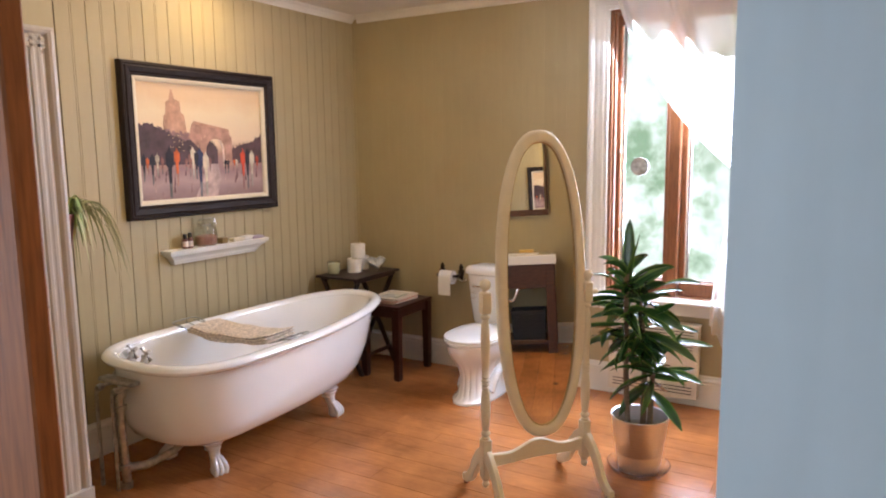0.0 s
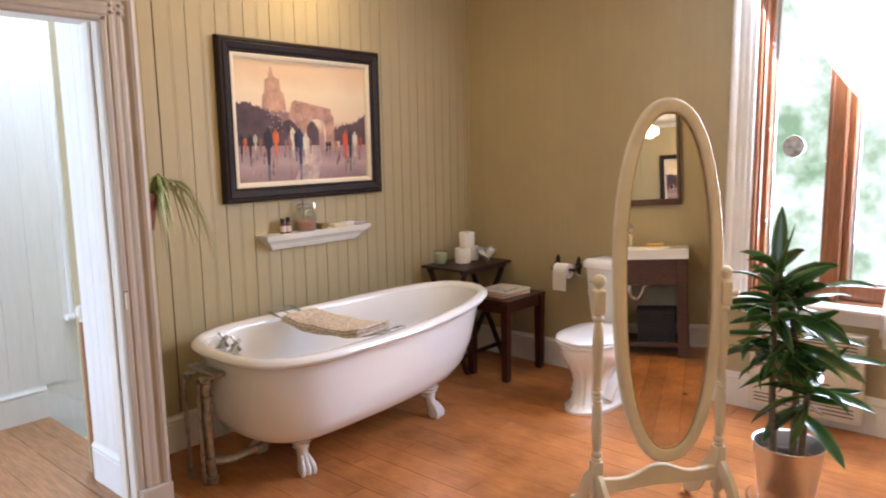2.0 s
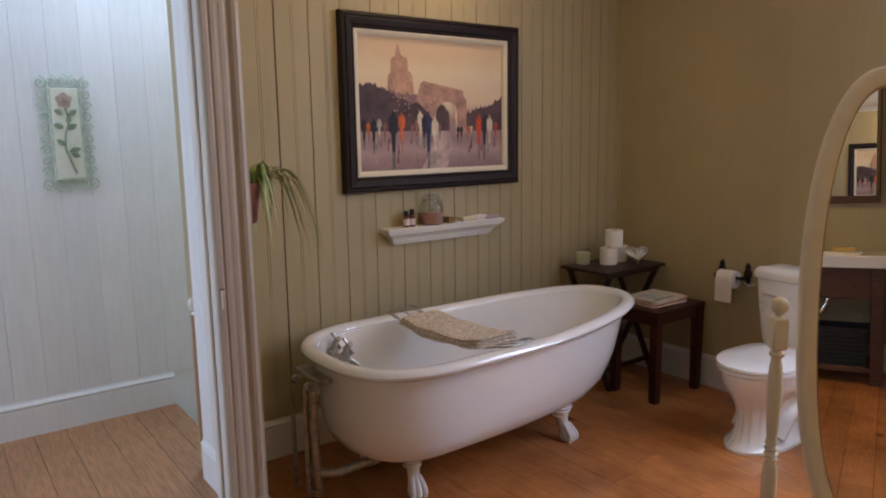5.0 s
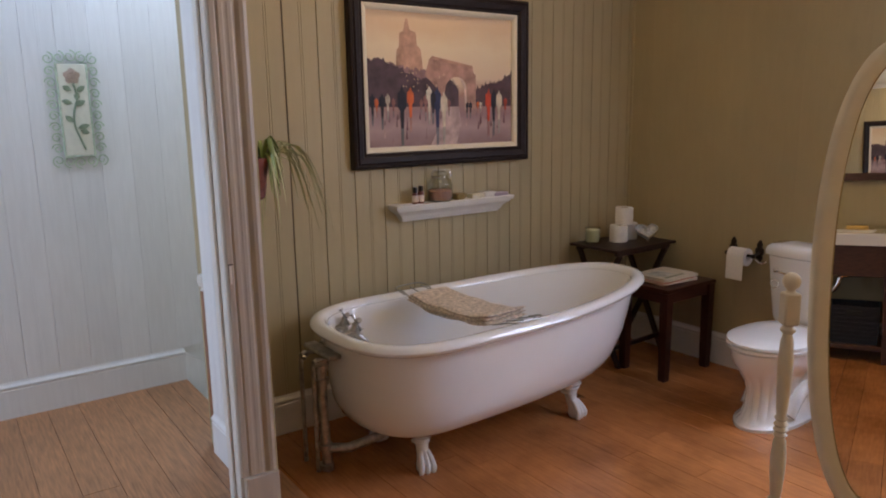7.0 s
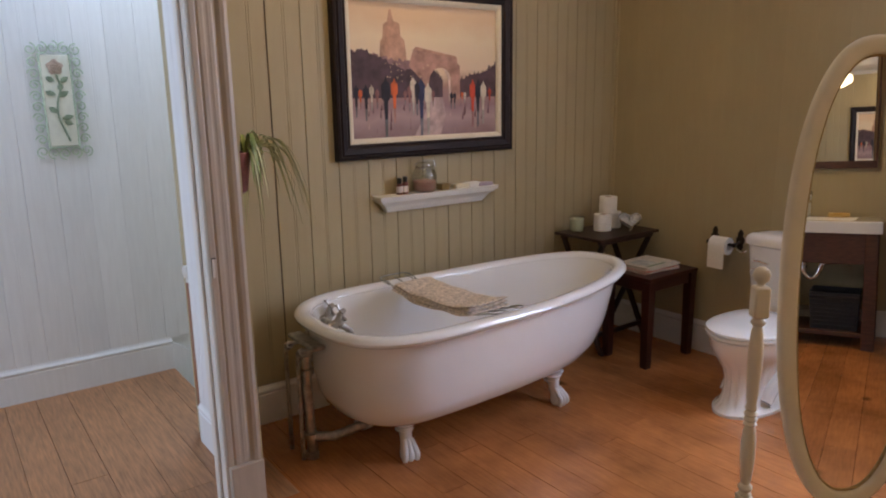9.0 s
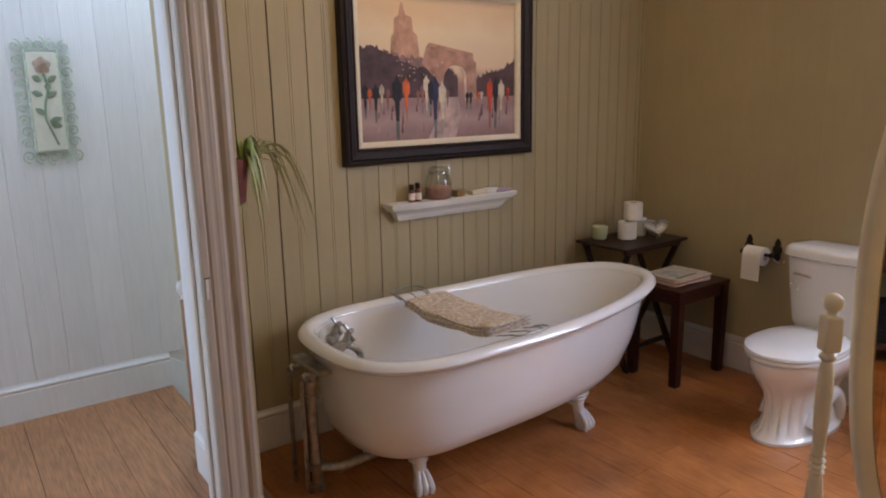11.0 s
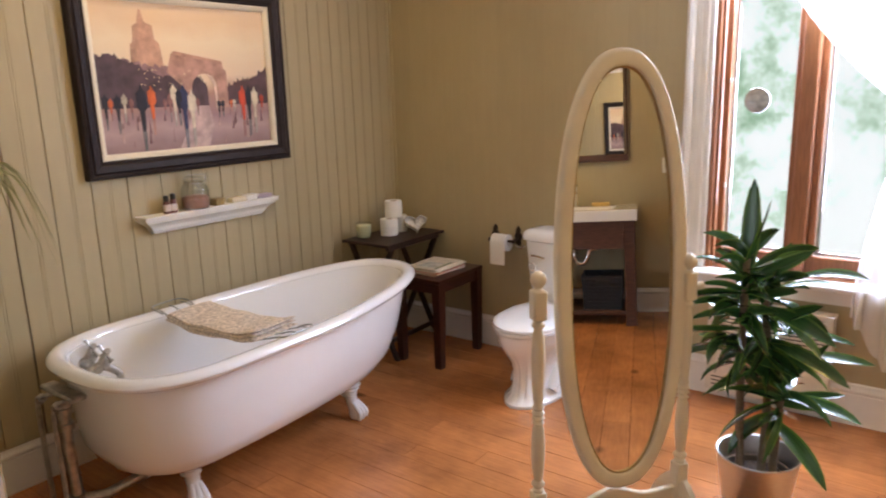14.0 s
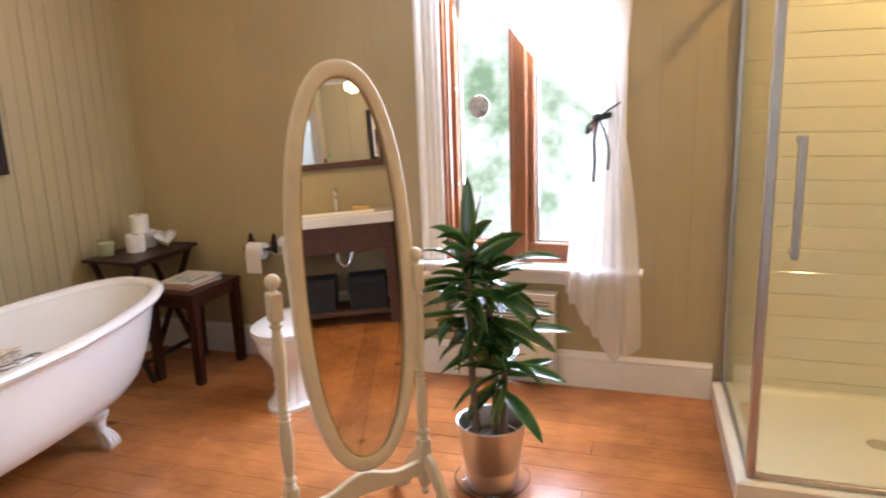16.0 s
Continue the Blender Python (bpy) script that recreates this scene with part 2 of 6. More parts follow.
M["pane"] = pane_glass("window_glass", (0.97, 0.98, 0.98))
M["shower_glass"] = pane_glass("shower_glass", (0.93, 0.95, 0.92), 0.10)
M["jar_glass"] = pane_glass("jar_glass", (0.90, 0.92, 0.91), 0.24)
M["clear"] = glass("clear_plastic", (0.95, 0.95, 0.95), 0.05, 1.35)
M["voile"] = sheer("white_voile")
M["globe"] = glow("lit_opal_glass", (1.0, 0.80, 0.48), 6.0)


# ---- builders ----
def box(bm, x0, y0, z0, x1, y1, z1, bevel=0.0, seg=1):
    r = bmesh.ops.create_cube(bm, size=1)
    vs = r["verts"]
    for v in vs:
        v.co = Vector(((x0 + x1) / 2 + v.co.x * (x1 - x0), (y0 + y1) / 2 + v.co.y * (y1 - y0), (z0 + z1) / 2 + v.co.z * (z1 - z0)))
    if bevel:
        es = list({e for v in vs for e in v.link_edges})
        bmesh.ops.bevel(bm, geom=es, offset=bevel, segments=seg, affect="EDGES", profile=0.7)
    return bm


def mesh(name, bm, material, smooth=False):
    me = bpy.data.meshes.new(name)
    bmesh.ops.recalc_face_normals(bm, faces=bm.faces)
    bm.to_mesh(me)
    bm.free()
    for m in material if isinstance(material, (list, tuple)) else [material]:
        me.materials.append(m)
    if smooth:
        for p in me.polygons:
            p.use_smooth = True
        me.set_sharp_from_angle(angle=radians(40))
    return me


def part(name, bm, material, parent=None, label="", smooth=False):
    """Links a bmesh as one mesh object under its thing or part."""
    ob = new(name, mesh(name, bm, material, smooth))
    if parent:
        ob.parent = parent
    return tagged(ob, label=label)


def thing(name, m, label, category, group="", kind=""):
    ob = new(name)
    ob.empty_display_size = 0.1
    ob.matrix_world = m
    return tagged(ob, label, category, group, kind)


def solid(name, x0, y0, z0, x1, y1, z1, material, bevel=0.0, parent=None, label="", kind=""):
    ob = part(name, box(bmesh.new(), x0, y0, z0, x1, y1, z1, bevel), material, parent, label)
    return tagged(ob, kind=kind)


def lathe(bm, profile, seg=24, m=Matrix()):
    """Turns (radius, z) pairs round the z axis."""
    rings = []
    for r, z in profile:
        if r < 1e-5:
            rings.append([bm.verts.new(m @ Vector((0, 0, z)))])
        else:
            rings.append([bm.verts.new(m @ Vector((r * math.cos(2 * math.pi * i / seg), r * math.sin(2 * math.pi * i / seg), z))) for i in range(seg)])
    for a, b in zip(rings, rings[1:]):
        for i in range(seg):
            j = (i + 1) % seg
            f = [a[i % len(a)], a[j % len(a)], b[j % len(b)], b[i % len(b)]]
            f = list(dict.fromkeys(f))
            if len(f) > 2:
                bm.faces.new(f)
    return bm


def loft(bm, rings, cap=(True, True), closed=True):
    """Skins rings of points, all with the same count."""
    vr = [[bm.verts.new(p) for p in ring] for ring in rings]
    n = len(vr[0])
    for a, b in zip(vr, vr[1:]):
        for i in range(n if closed else n - 1):
            j = (i + 1) % n
            bm.faces.new((a[i], a[j], b[j], b[i]))
    if cap[0]:
        bm.faces.new(vr[0][::-1])
    if cap[1]:
        bm.faces.new(vr[-1])
    return bm


def tube(bm, pts, r, seg=10, cap=True):
    """A round rod along points; r is one radius or one for each point."""
    pts = [Vector(p) for p in pts]
    rs = r if isinstance(r, (list, tuple)) else [r] * len(pts)
    rings, up = [], None
    for i, p in enumerate(pts):
        d = (pts[min(i + 1, len(pts) - 1)] - pts[max(i - 1, 0)]).normalized()
        if up is None:
            up = Vector((0, 0, 1)) if abs(d.z) < 0.9 else Vector((1, 0, 0))
        s = d.cross(up).normalized()
        up = s.cross(d).normalized()
        rings.append([p + rs[i] * (math.cos(2 * math.pi * k / seg) * s + math.sin(2 * math.pi * k / seg) * up) for k in range(seg)])
    return loft(bm, rings, (cap, cap))


def spline(pts, n=8):
    """A smooth line through points (Catmull-Rom)."""
    p = [Vector(q) for q in pts]
    out = []
    for i in range(len(p) - 1):
        a, b, c, d = p[max(i - 1, 0)], p[i], p[i + 1], p[min(i + 2, len(p) - 1)]
        for k in range(n):
            t = k / n
            out.append(0.5 * (2 * b + (c - a) * t + (2 * a - 5 * b + 4 * c - d) * t * t + (3 * b - a - 3 * c + d) * t ** 3))
    return out + [p[-1]]


# ---- the plan ----
XW, YB, XE = -2.66, 3.90, 3.30              # picture wall, window wall, basin wall
YO, YN = 0.02, 0.14                         # entry wall, outer and inner face
XD, YJ, YD = -2.00, 1.022, 1.166             # wall with the hall door: its face, the jamb, the outer edge of the casing
CEIL, YP = 2.585, 1.150
WX0, WX1, WZ0, WZ1 = -0.66, 0.145, 0.66, 2.42  # window opening
HX, HTOP = -3.68, 2.62                      # hall wall
DX0, DX1 = -0.87, 0.655                     # entry doorway
SX0, SX1, SY0 = 0.745, 1.95, 2.97            # shower


def wall(name, x0, y0, z0, x1, y1, z1, material, label=""):
    return tagged(solid(name, x0, y0, z0, x1, y1, z1, material, kind="structure"), label or "plain painted wall", "wall")


def moulding(name, prof, axis, a0, a1, base, sign, material, label="", parent=None, kind="structure"):
    """A strip with profile (out, up) along x or y; base is its wall face and foot."""
    bm = bmesh.new()
    rings = []
    for a in (a0, a1):
        rings.append([Vector((a, base[0] + sign * o, base[1] + u)) if axis == "x" else Vector((base[0] + sign * o, a, base[1] + u)) for o, u in prof])
    loft(bm, rings)
    return tagged(part(name, bm, material, parent, label), kind=kind)


BASE = [(0, 0), (0.022, 0), (0.022, 0.145), (0.018, 0.150), (0.024, 0.158), (0.024, 0.166), (0.014, 0.178), (0.010, 0.190), (0, 0.195)]


def casing_profile(w, d=0.022):
    return [(0, 0), (d * 0.55, 0), (d * 0.8, 0.006), (d * 0.8, w * 0.16), (d * 0.72, w * 0.2), (d * 0.92, w * 0.26), (d * 0.92, w * 0.36), (d * 0.86, w * 0.41), (d * 0.86, w * 0.46), (d * 0.92, w * 0.51), (d * 0.92, w * 0.6),
            (d * 0.8, w * 0.65), (d * 0.8, w * 0.7), (d * 1.2, w * 0.8), (d * 1.35, w * 0.9), (d * 1.2, w), (0, w)]


def casing(name, axis, face, sign, a, up, z0, z1, w, material, label, parent=None):
    """Upright moulded trim on a wall face, from a towards up (+1 or -1)."""
    bm = bmesh.new()
    rings = []
    for z in (z0, z1):
        rings.append([Vector((face + sign * o, a + up * s, z)) if axis == "y" else Vector((a + up * s, face + sign * o, z)) for o, s in casing_profile(w)])
    loft(bm, rings)
    return tagged(part(name, bm, material, parent, label), kind="" if parent else "structure")


floor = tagged(solid("floor", -2.70, YO - 2.3, -0.09, XE + 0.1, YB + 0.15, -0.03, M["gap"], kind="structure"), "orange-brown varnished pine plank floor", "floor")
hall_floor = tagged(solid("floor_hall", HX - 0.1, YO - 2.3, -0.09, -2.70, 1.30, -0.03, M["gap"], kind="structure"), "paler worn pine plank floor of the hall", "floor")
ceiling = tagged(solid("ceiling", XW - 0.1, YO, CEIL, XE + 0.1, YB + 0.15, CEIL + 0.1, M["ceil"], kind="structure"), "plain off-white painted ceiling", "ceiling")
# hall ceiling with an unseen opening, added to let the fill light in
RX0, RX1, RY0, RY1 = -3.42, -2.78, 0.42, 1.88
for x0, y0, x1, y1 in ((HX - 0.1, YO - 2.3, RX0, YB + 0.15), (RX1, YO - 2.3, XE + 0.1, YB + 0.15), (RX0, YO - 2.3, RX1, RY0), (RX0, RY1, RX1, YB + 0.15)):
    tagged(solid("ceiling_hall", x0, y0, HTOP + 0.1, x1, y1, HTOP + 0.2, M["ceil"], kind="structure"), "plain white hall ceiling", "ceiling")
wall_west = wall("wall_west", XW - 0.10, YP, -1.2, XW, YB + 0.15, CEIL, M["sage"], "sage painted tongue-and-groove board wall")
wall_return = wall("wall_return", XW, YP, 0, -2.12, YD, CEIL, M["sage"], "thin board partition beside the hall doorway")
wall("wall_door_post", -2.12, YJ + 0.018, 0, XD, YD, CEIL, M["sage"], "sage painted wall end beside the hall doorway")
wall("wall_door_head", -2.12, 0.25, 1.99, XD, YJ + 0.018, CEIL, M["sage"], "sage painted wall over the hall doorway")
wall("wall_door_side", -2.12, YO, 0, XD, 0.25, CEIL, M["sage"], "sage painted wall beside the hall doorway")
wall_north = wall("wall_north", XW, YB, 0, WX0, YB + 0.15, CEIL, M["sage"], "sage painted board wall behind the toilet")
wall_north_2 = wall("wall_north_2", WX1, YB, 0, XE + 0.1, YB + 0.15, CEIL, M["sage"], "sage painted board wall beside the window")
wall("wall_north_3", WX0, YB, 0, WX1, YB + 0.15, WZ0 - 0.04, M["sage"], "sage painted wall below the window")
wall("wall_north_4", WX0, YB, WZ1, WX1, YB + 0.15, CEIL, M["sage"], "sage painted wall above the window")
wall_east = wall("wall_east", XE, YO - 2.3, 0, XE + 0.1, YB, CEIL, M["sage"], "sage painted wall behind the washstand")
wall("wall_south_1", XD, YO, 0, DX0, YN, CEIL, M["sage"], "sage painted wall beside the entry")
wall("wall_south_2", DX1, YO, 0, XE, YN, CEIL, M["blue"], "pale blue painted wall beside the entry doorway")
wall("wall_south_3", DX0, YO, 2.10, DX1, YN, CEIL, M["sage"], "painted wall over the entry doorway")
wall("wall_shower", SX1, SY0, 0, SX1 + 0.1, YB, CEIL, M["sage"], "sage painted wall at the end of the shower")
# landing before the entry, with an unseen opening added to light it
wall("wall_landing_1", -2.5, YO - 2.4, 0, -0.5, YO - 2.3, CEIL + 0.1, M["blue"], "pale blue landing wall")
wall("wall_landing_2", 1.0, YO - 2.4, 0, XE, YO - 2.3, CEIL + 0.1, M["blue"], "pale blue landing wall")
wall("wall_landing_3", -0.5, YO - 2.4, 0, 1.0, YO - 2.3, 0.8, M["blue"], "pale blue wall under the added landing opening")
wall("wall_landing_4", -0.5, YO - 2.4, 2.1, 1.0, YO - 2.3, CEIL + 0.1, M["blue"], "pale blue wall over the added landing opening")
# hall with its stair window
HWY0, HWY1, HWZ0, HWZ1 = 1.56, 2.36, 0.60, 2.30
wall_hall = wall("wall_hall", HX - 0.1, YO - 2.3, -1.2, HX, HWY0, HTOP + 0.1, M["hall"], "white painted beadboard hall wall")
wall("wall_hall_2", HX - 0.1, HWY1, -1.2, HX, YB + 0.15, HTOP + 0.1, M["hall"], "white painted stair wall")
wall("wall_hall_3", HX - 0.1, HWY0, -1.2, HX, HWY1, HWZ0, M["hall"], "white painted wall under the stair window")
wall("wall_hall_4", HX - 0.1, HWY0, HWZ1, HX, HWY1, HTOP + 0.1, M["hall"], "white painted wall over the stair window")
# gap between these two walls is unseen, made for the added end light
wall("wall_hall_5", HX - 0.1, YO - 2.4, 0, -2.5, YO - 2.3, 0.5, M["hall"], "white painted wall under the added hall end opening")
wall("wall_hall_6", HX - 0.1, YO - 2.4, 2.3, -2.5, YO - 2.3, HTOP + 0.1, M["hall"], "white painted wall over the added hall end opening")
wall("wall_stair_end", HX, YB, -1.2, XW - 0.1, YB + 0.1, HTOP + 0.1, M["hall"], "white painted wall at the foot of the stairs")
ground = tagged(solid("ground", -60, -60, -4.2, 60, 60, -4.0, mat("lawn", (0.07, 0.13, 0.035), 0.9, grain=0.4, scale=2), kind="structure"), "green lawn below the windows", "ground")

# baseboards and trim
moulding("baseboard_west", BASE, "y", YD, YB, (XW, 0), 1, M["white"], "cream white moulded baseboard")
moulding("baseboard_north", BASE, "x", XW + 0.024, SX0 - 0.03, (YB, 0), -1, M["white"], "cream white moulded baseboard")
moulding("baseboard_east", BASE, "y", YN, YB, (XE, 0), -1, M["white"], "cream white moulded baseboard")
moulding("baseboard_hall", BASE, "y", YO - 2.3, 1.30, (HX, 0), 1, M["hall"], "white moulded hall baseboard")
moulding("baseboard_jamb", [(o, u) for o, u in BASE], "x", XW, -2.122, (YP, 0), -1, M["hall"], "white baseboard on the partition end")
COVE = [(0, 0), (0.006, 0), (0.010, 0.012), (0.024, 0.030), (0.042, 0.044), (0.046, 0.052), (0, 0.052)]
moulding("trim_cornice_west", COVE, "y", YD, YB, (XW + 0.012, CEIL - 0.053), 1, M["ceil"], "off-white cove at the ceiling")
moulding("trim_cornice_north", COVE, "x", XW + 0.06, SX0 - 0.01, (YB - 0.0115, CEIL - 0.053), -1, M["ceil"], "off-white cove at the ceiling")
moulding("trim_corner", [(0, 0), (0.016, 0), (0.016, CEIL), (0, CEIL)], "y", YB - 0.018, YB, (XW + 0.012, 0), 1, M["sage"], "painted corner bead")
solid("trim_plinth", XD + 0.002, YJ + 0.01, 0.0, XD + 0.036, 1.157, 0.20, M["aged"], 0.004, kind="structure")
casing("trim_door_right", "y", XD, 1, YJ + 0.002, 1, 0.20, 2.055, 0.126, M["aged"], "cream white moulded door casing")
# head casing of the hall door
bm = bmesh.new()
loft(bm, [[Vector((XD + o, a, 1.955 + s)) for o, s in casing_profile(0.105)] for a in (0.15, 1.150)])
tagged(part("trim_door_head", bm, M["aged"], None, "cream white moulded door head"), kind="structure")
casing("trim_door_left", "y", XD, 1, 0.25, -1, 0, 2.055, 0.105, M["aged"], "cream white moulded door casing")
# door jamb with strike plate
door_jamb = tagged(solid("door_1", -2.13, YJ, 0.0, XD - 0.002, YJ + 0.0175, 1.975, M["white"], 0.003, kind="structure"), "white door jamb with an old strike plate", "door frame")
solid("stop", -2.09, YJ - 0.012, 0.0, -2.05, YJ, 1.96, M["white"], 0.003, door_jamb)
solid("head_jamb", -2.13, 0.25, 1.958, XD - 0.002, YJ, 1.975, M["white"], 0.003, door_jamb)
solid("strike_plate", XD + 0.0178, YJ + 0.0095, 0.918, XD + 0.0190, YJ + 0.0185, 0.982, M["white"], 0.0004, door_jamb, "painted-over strike plate")
solid("strike_gap", XD + 0.0178, YJ + 0.008, 0.984, XD + 0.0192, YJ + 0.024, 0.988, M["black"], 0, door_jamb)
solid("strike_slot", XD + 0.0178, YJ + 0.0075, 0.920, XD + 0.0192, YJ + 0.0092, 0.986, M["black"], 0, door_jamb)

# entry: the closed leaf of a double door
entry = tagged(solid("door_2", DX0 + 0.002, YO, 0.005, -0.236, YO + 0.036, 2.095, M["jamb"], 0.004, kind="structure"), "red-brown wooden entry door leaf", "door")
for z0, z1 in ((0.25, 0.95), (1.10, 1.95)):
    solid("panel", DX0 + 0.13, YO - 0.006, z0, -0.36, YO - 0.0005, z1, M["jamb"], 0.005, entry)

# window
window = tagged(solid("window_1", WX0 + 0.001, YB + 0.02, WZ0 - 0.04, WX1 - 0.001, YB + 0.15, WZ0, M["pine"], kind="structure"), "tall pine two-sash window behind a white voile curtain", "window")
moulding("window_sill", [(-0.12, 0), (0.075, 0), (0.085, 0.008), (0.085, 0.02), (0.075, 0.028), (-0.12, 0.028)], "x", WX0 - 0.15, WX1 + 0.225, (YB, WZ0 - 0.032), -1, M["white"], "white painted sill board", window, kind="")
moulding("window_apron", [(0.002, 0), (0.018, 0), (0.018, 0.07), (0.002, 0.07)], "x", WX0 - 0.12, WX1 + 0.12, (YB, WZ0 - 0.105), -1, M["white"], "", window, kind="")
for a, up in ((WX0, -1), (WX1, 1)):
    casing("window_casing", "x", YB, -1, a, up, WZ0, WZ1 + 0.1, 0.13, M["white"], "white moulded casing", window)
bm = bmesh.new()
loft(bm, [[Vector((a, YB - o, WZ1 + s)) for o, s in casing_profile(0.13)] for a in (WX0 - 0.13, WX1 + 0.13)])
part("window_head", bm, M["white"], window)
for x0, x1 in ((WX0, WX0 + 0.02), (WX1 - 0.02, WX1)):
    solid("window_jamb", x0, YB - 0.004, WZ0, x1, YB + 0.15, WZ1, M["pine"], 0.003, window, "varnished pine jamb")
    s = 1 if x0 == WX0 else -1
    xa = x0 + 0.02 if s > 0 else x1 - 0.02
    for k, (d0, d1, o) in enumerate(((0.02, 0.045, 0.014), (0.06, 0.075, 0.01))):
        solid("bead", min(xa, xa + s * o), YB + d0, WZ0, max(xa, xa + s * o), YB + d1, WZ1, M["pine"], 0.003, window)
solid("head_jamb", WX0, YB - 0.004, WZ1 - 0.02, WX1, YB + 0.15, WZ1, M["pine"], 0.003, window)
MX0, MX1 = -0.295, -0.225
solid("mullion", MX0, YB + 0.03, WZ0, MX1, YB + 0.14, WZ1 - 0.02, M["pine"], 0.006, window, "pine post between the sashes")
for x0, x1 in ((WX0 + 0.02, MX0), (MX1, WX1 - 0.02)):
    sash = part("sash", box(bmesh.new(), x0, YB + 0.085, WZ0, x1, YB + 0.12, WZ0 + 0.085, 0.004), M["pine"], window, "pine sash rail")
    solid("top_rail", x0, YB + 0.085, WZ1 - 0.08, x1, YB + 0.12, WZ1 - 0.02, M["pine"], 0.004, sash)
    solid("stile", x0, YB + 0.085, WZ0 + 0.085, x0 + 0.032, YB + 0.12, WZ1 - 0.08, M["pine"], 0.004, sash)
    solid("stile", x1 - 0.03, YB + 0.085, WZ0 + 0.085, x1, YB + 0.12, WZ1 - 0.08, M["pine"], 0.004, sash)
    solid("storm_stile", x0 + 0.032, YB + 0.125, WZ0 + 0.085, x0 + 0.05, YB + 0.14, WZ1 - 0.08, M["alu"], 0.002, sash, "grey storm window strip")
    solid("storm_rail", x0 + 0.032, YB + 0.125, WZ0 + 0.085, x1 - 0.03, YB + 0.14, WZ0 + 0.1, M["alu"], 0.002, sash)
    p = solid("pane", x0 + 0.03, YB + 0.108, WZ0 + 0.08, x1 - 0.028, YB + 0.112, WZ1 - 0.08, M["pane"], 0, sash)
    p.visible_shadow = False
for z in (1.05, 1.55, 2.0):
    solid("catch", WX0 + 0.05, YB + 0.075, z, WX0 + 0.06, YB + 0.085, z + 0.02, M["white"], 0.002, window)

# hall window
hall_window = tagged(solid("window_2", HX - 0.09, HWY0 + 0.001, HWZ0 - 0.001, HX - 0.06, HWY1 - 0.001, HWZ0 + 0.05, M["white"], kind="structure"), "bright white-framed stair window", "window")
solid("stile", HX - 0.09, HWY0, HWZ0 + 0.05, HX - 0.06, HWY0 + 0.05, HWZ1, M["white"], 0.003, hall_window)
solid("stile", HX - 0.09, HWY1 - 0.05, HWZ0 + 0.05, HX - 0.06, HWY1, HWZ1, M["white"], 0.003, hall_window)
solid("rail", HX - 0.088, HWY0 + 0.05, 1.42, HX - 0.062, HWY1 - 0.05, 1.47, M["white"], 0.003, hall_window)
p = solid("pane", HX - 0.078, HWY0 + 0.05, HWZ0 + 0.05, HX - 0.074, HWY1 - 0.05, HWZ1, M["pane"], 0, hall_window)
p.visible_shadow = False
casing("window_casing", "y", HX, 1, HWY0, -1, HWZ0 - 0.03, HWZ1 + 0.1, 0.10, M["hall"], "white casing", hall_window)
casing("window_casing", "y", HX, 1, HWY1, 1, HWZ0 - 0.03, HWZ1 + 0.1, 0.10, M["hall"], "white casing", hall_window)
solid("window_sill", HX, HWY0 - 0.13, HWZ0 - 0.06, HX + 0.055, HWY1 + 0.13, HWZ0 - 0.03, M["hall"], 0.006, hall_window)

# stairs down from the hall
stairs = thing("stairs", pose(-3.2, 1.30, 0), "white painted stairs going down beside the hall", "stairs", kind="structure")
for i in range(5):
    y = i * 0.25
    solid("tread", -0.48, y - 0.02, -0.18 * (i + 1) - 0.03, 0.44, y + 0.26, -0.18 * (i + 1), M["white"], 0.006, stairs)
    solid("riser", -0.48, y - 0.004, -0.18 * (i + 1), 0.44, y + 0.014, -0.18 * i - 0.032, M["white"], 0, stairs)
bm = bmesh.new()
loft(bm, [[Vector((x, 0.0, 0.16)), Vector((x, 0.0, -0.25)), Vector((x, 1.9, -1.6)), Vector((x, 1.9, -1.2))] for x in (-0.478, -0.455)])
part("stringer", bm, M["hall"], stairs)
newel = thing("banister_post", pose(XW - 0.026, YP + 0.002, 0), "brown wooden banister end beside the partition", "banister")
part("post", box(bmesh.new(), -0.022, -0.012, -0.04, 0.022, 0.004, 0.74, 0.003), M["pine"], newel)
bm = bmesh.new()
lathe(bm, [(0, 0.74), (0.018, 0.742), (0.014, 0.755), (0.026, 0.77), (0.03, 0.79), (0.024, 0.812), (0, 0.822)], 16)
part("knob", bm, M["white"], newel, "white knob", True)


# ---- bath ----
def plan_ring(cx, y0, y1, hw, z, n=64, pf=2.7, ph=2.5):
    """An outline that is squarer at the low-y end and rounder at the other."""
    ring = []
    yc = y0 + hw * 1.05
    for i in range(n):
        a = 2 * math.pi * i / n
        c, s = math.cos(a), math.sin(a)
        p = pf if s < 0 else ph
        ring.append(Vector((cx + hw * math.copysign(abs(c) ** (2 / p), c), yc + (yc - y0 if s < 0 else y1 - yc) * math.copysign(abs(s) ** (2 / p), s), z)))
    return ring


def raise_head(bm):
    """The sloping head end of the bath rises a little over the foot end."""
    for v in bm.verts:
        f = max(0.0, v.co.y / 0.89) ** 1.6 * max(0.0, v.co.z - 0.16) / 0.42
        v.co.z += 0.030 * f
        v.co.y += 0.022 * f


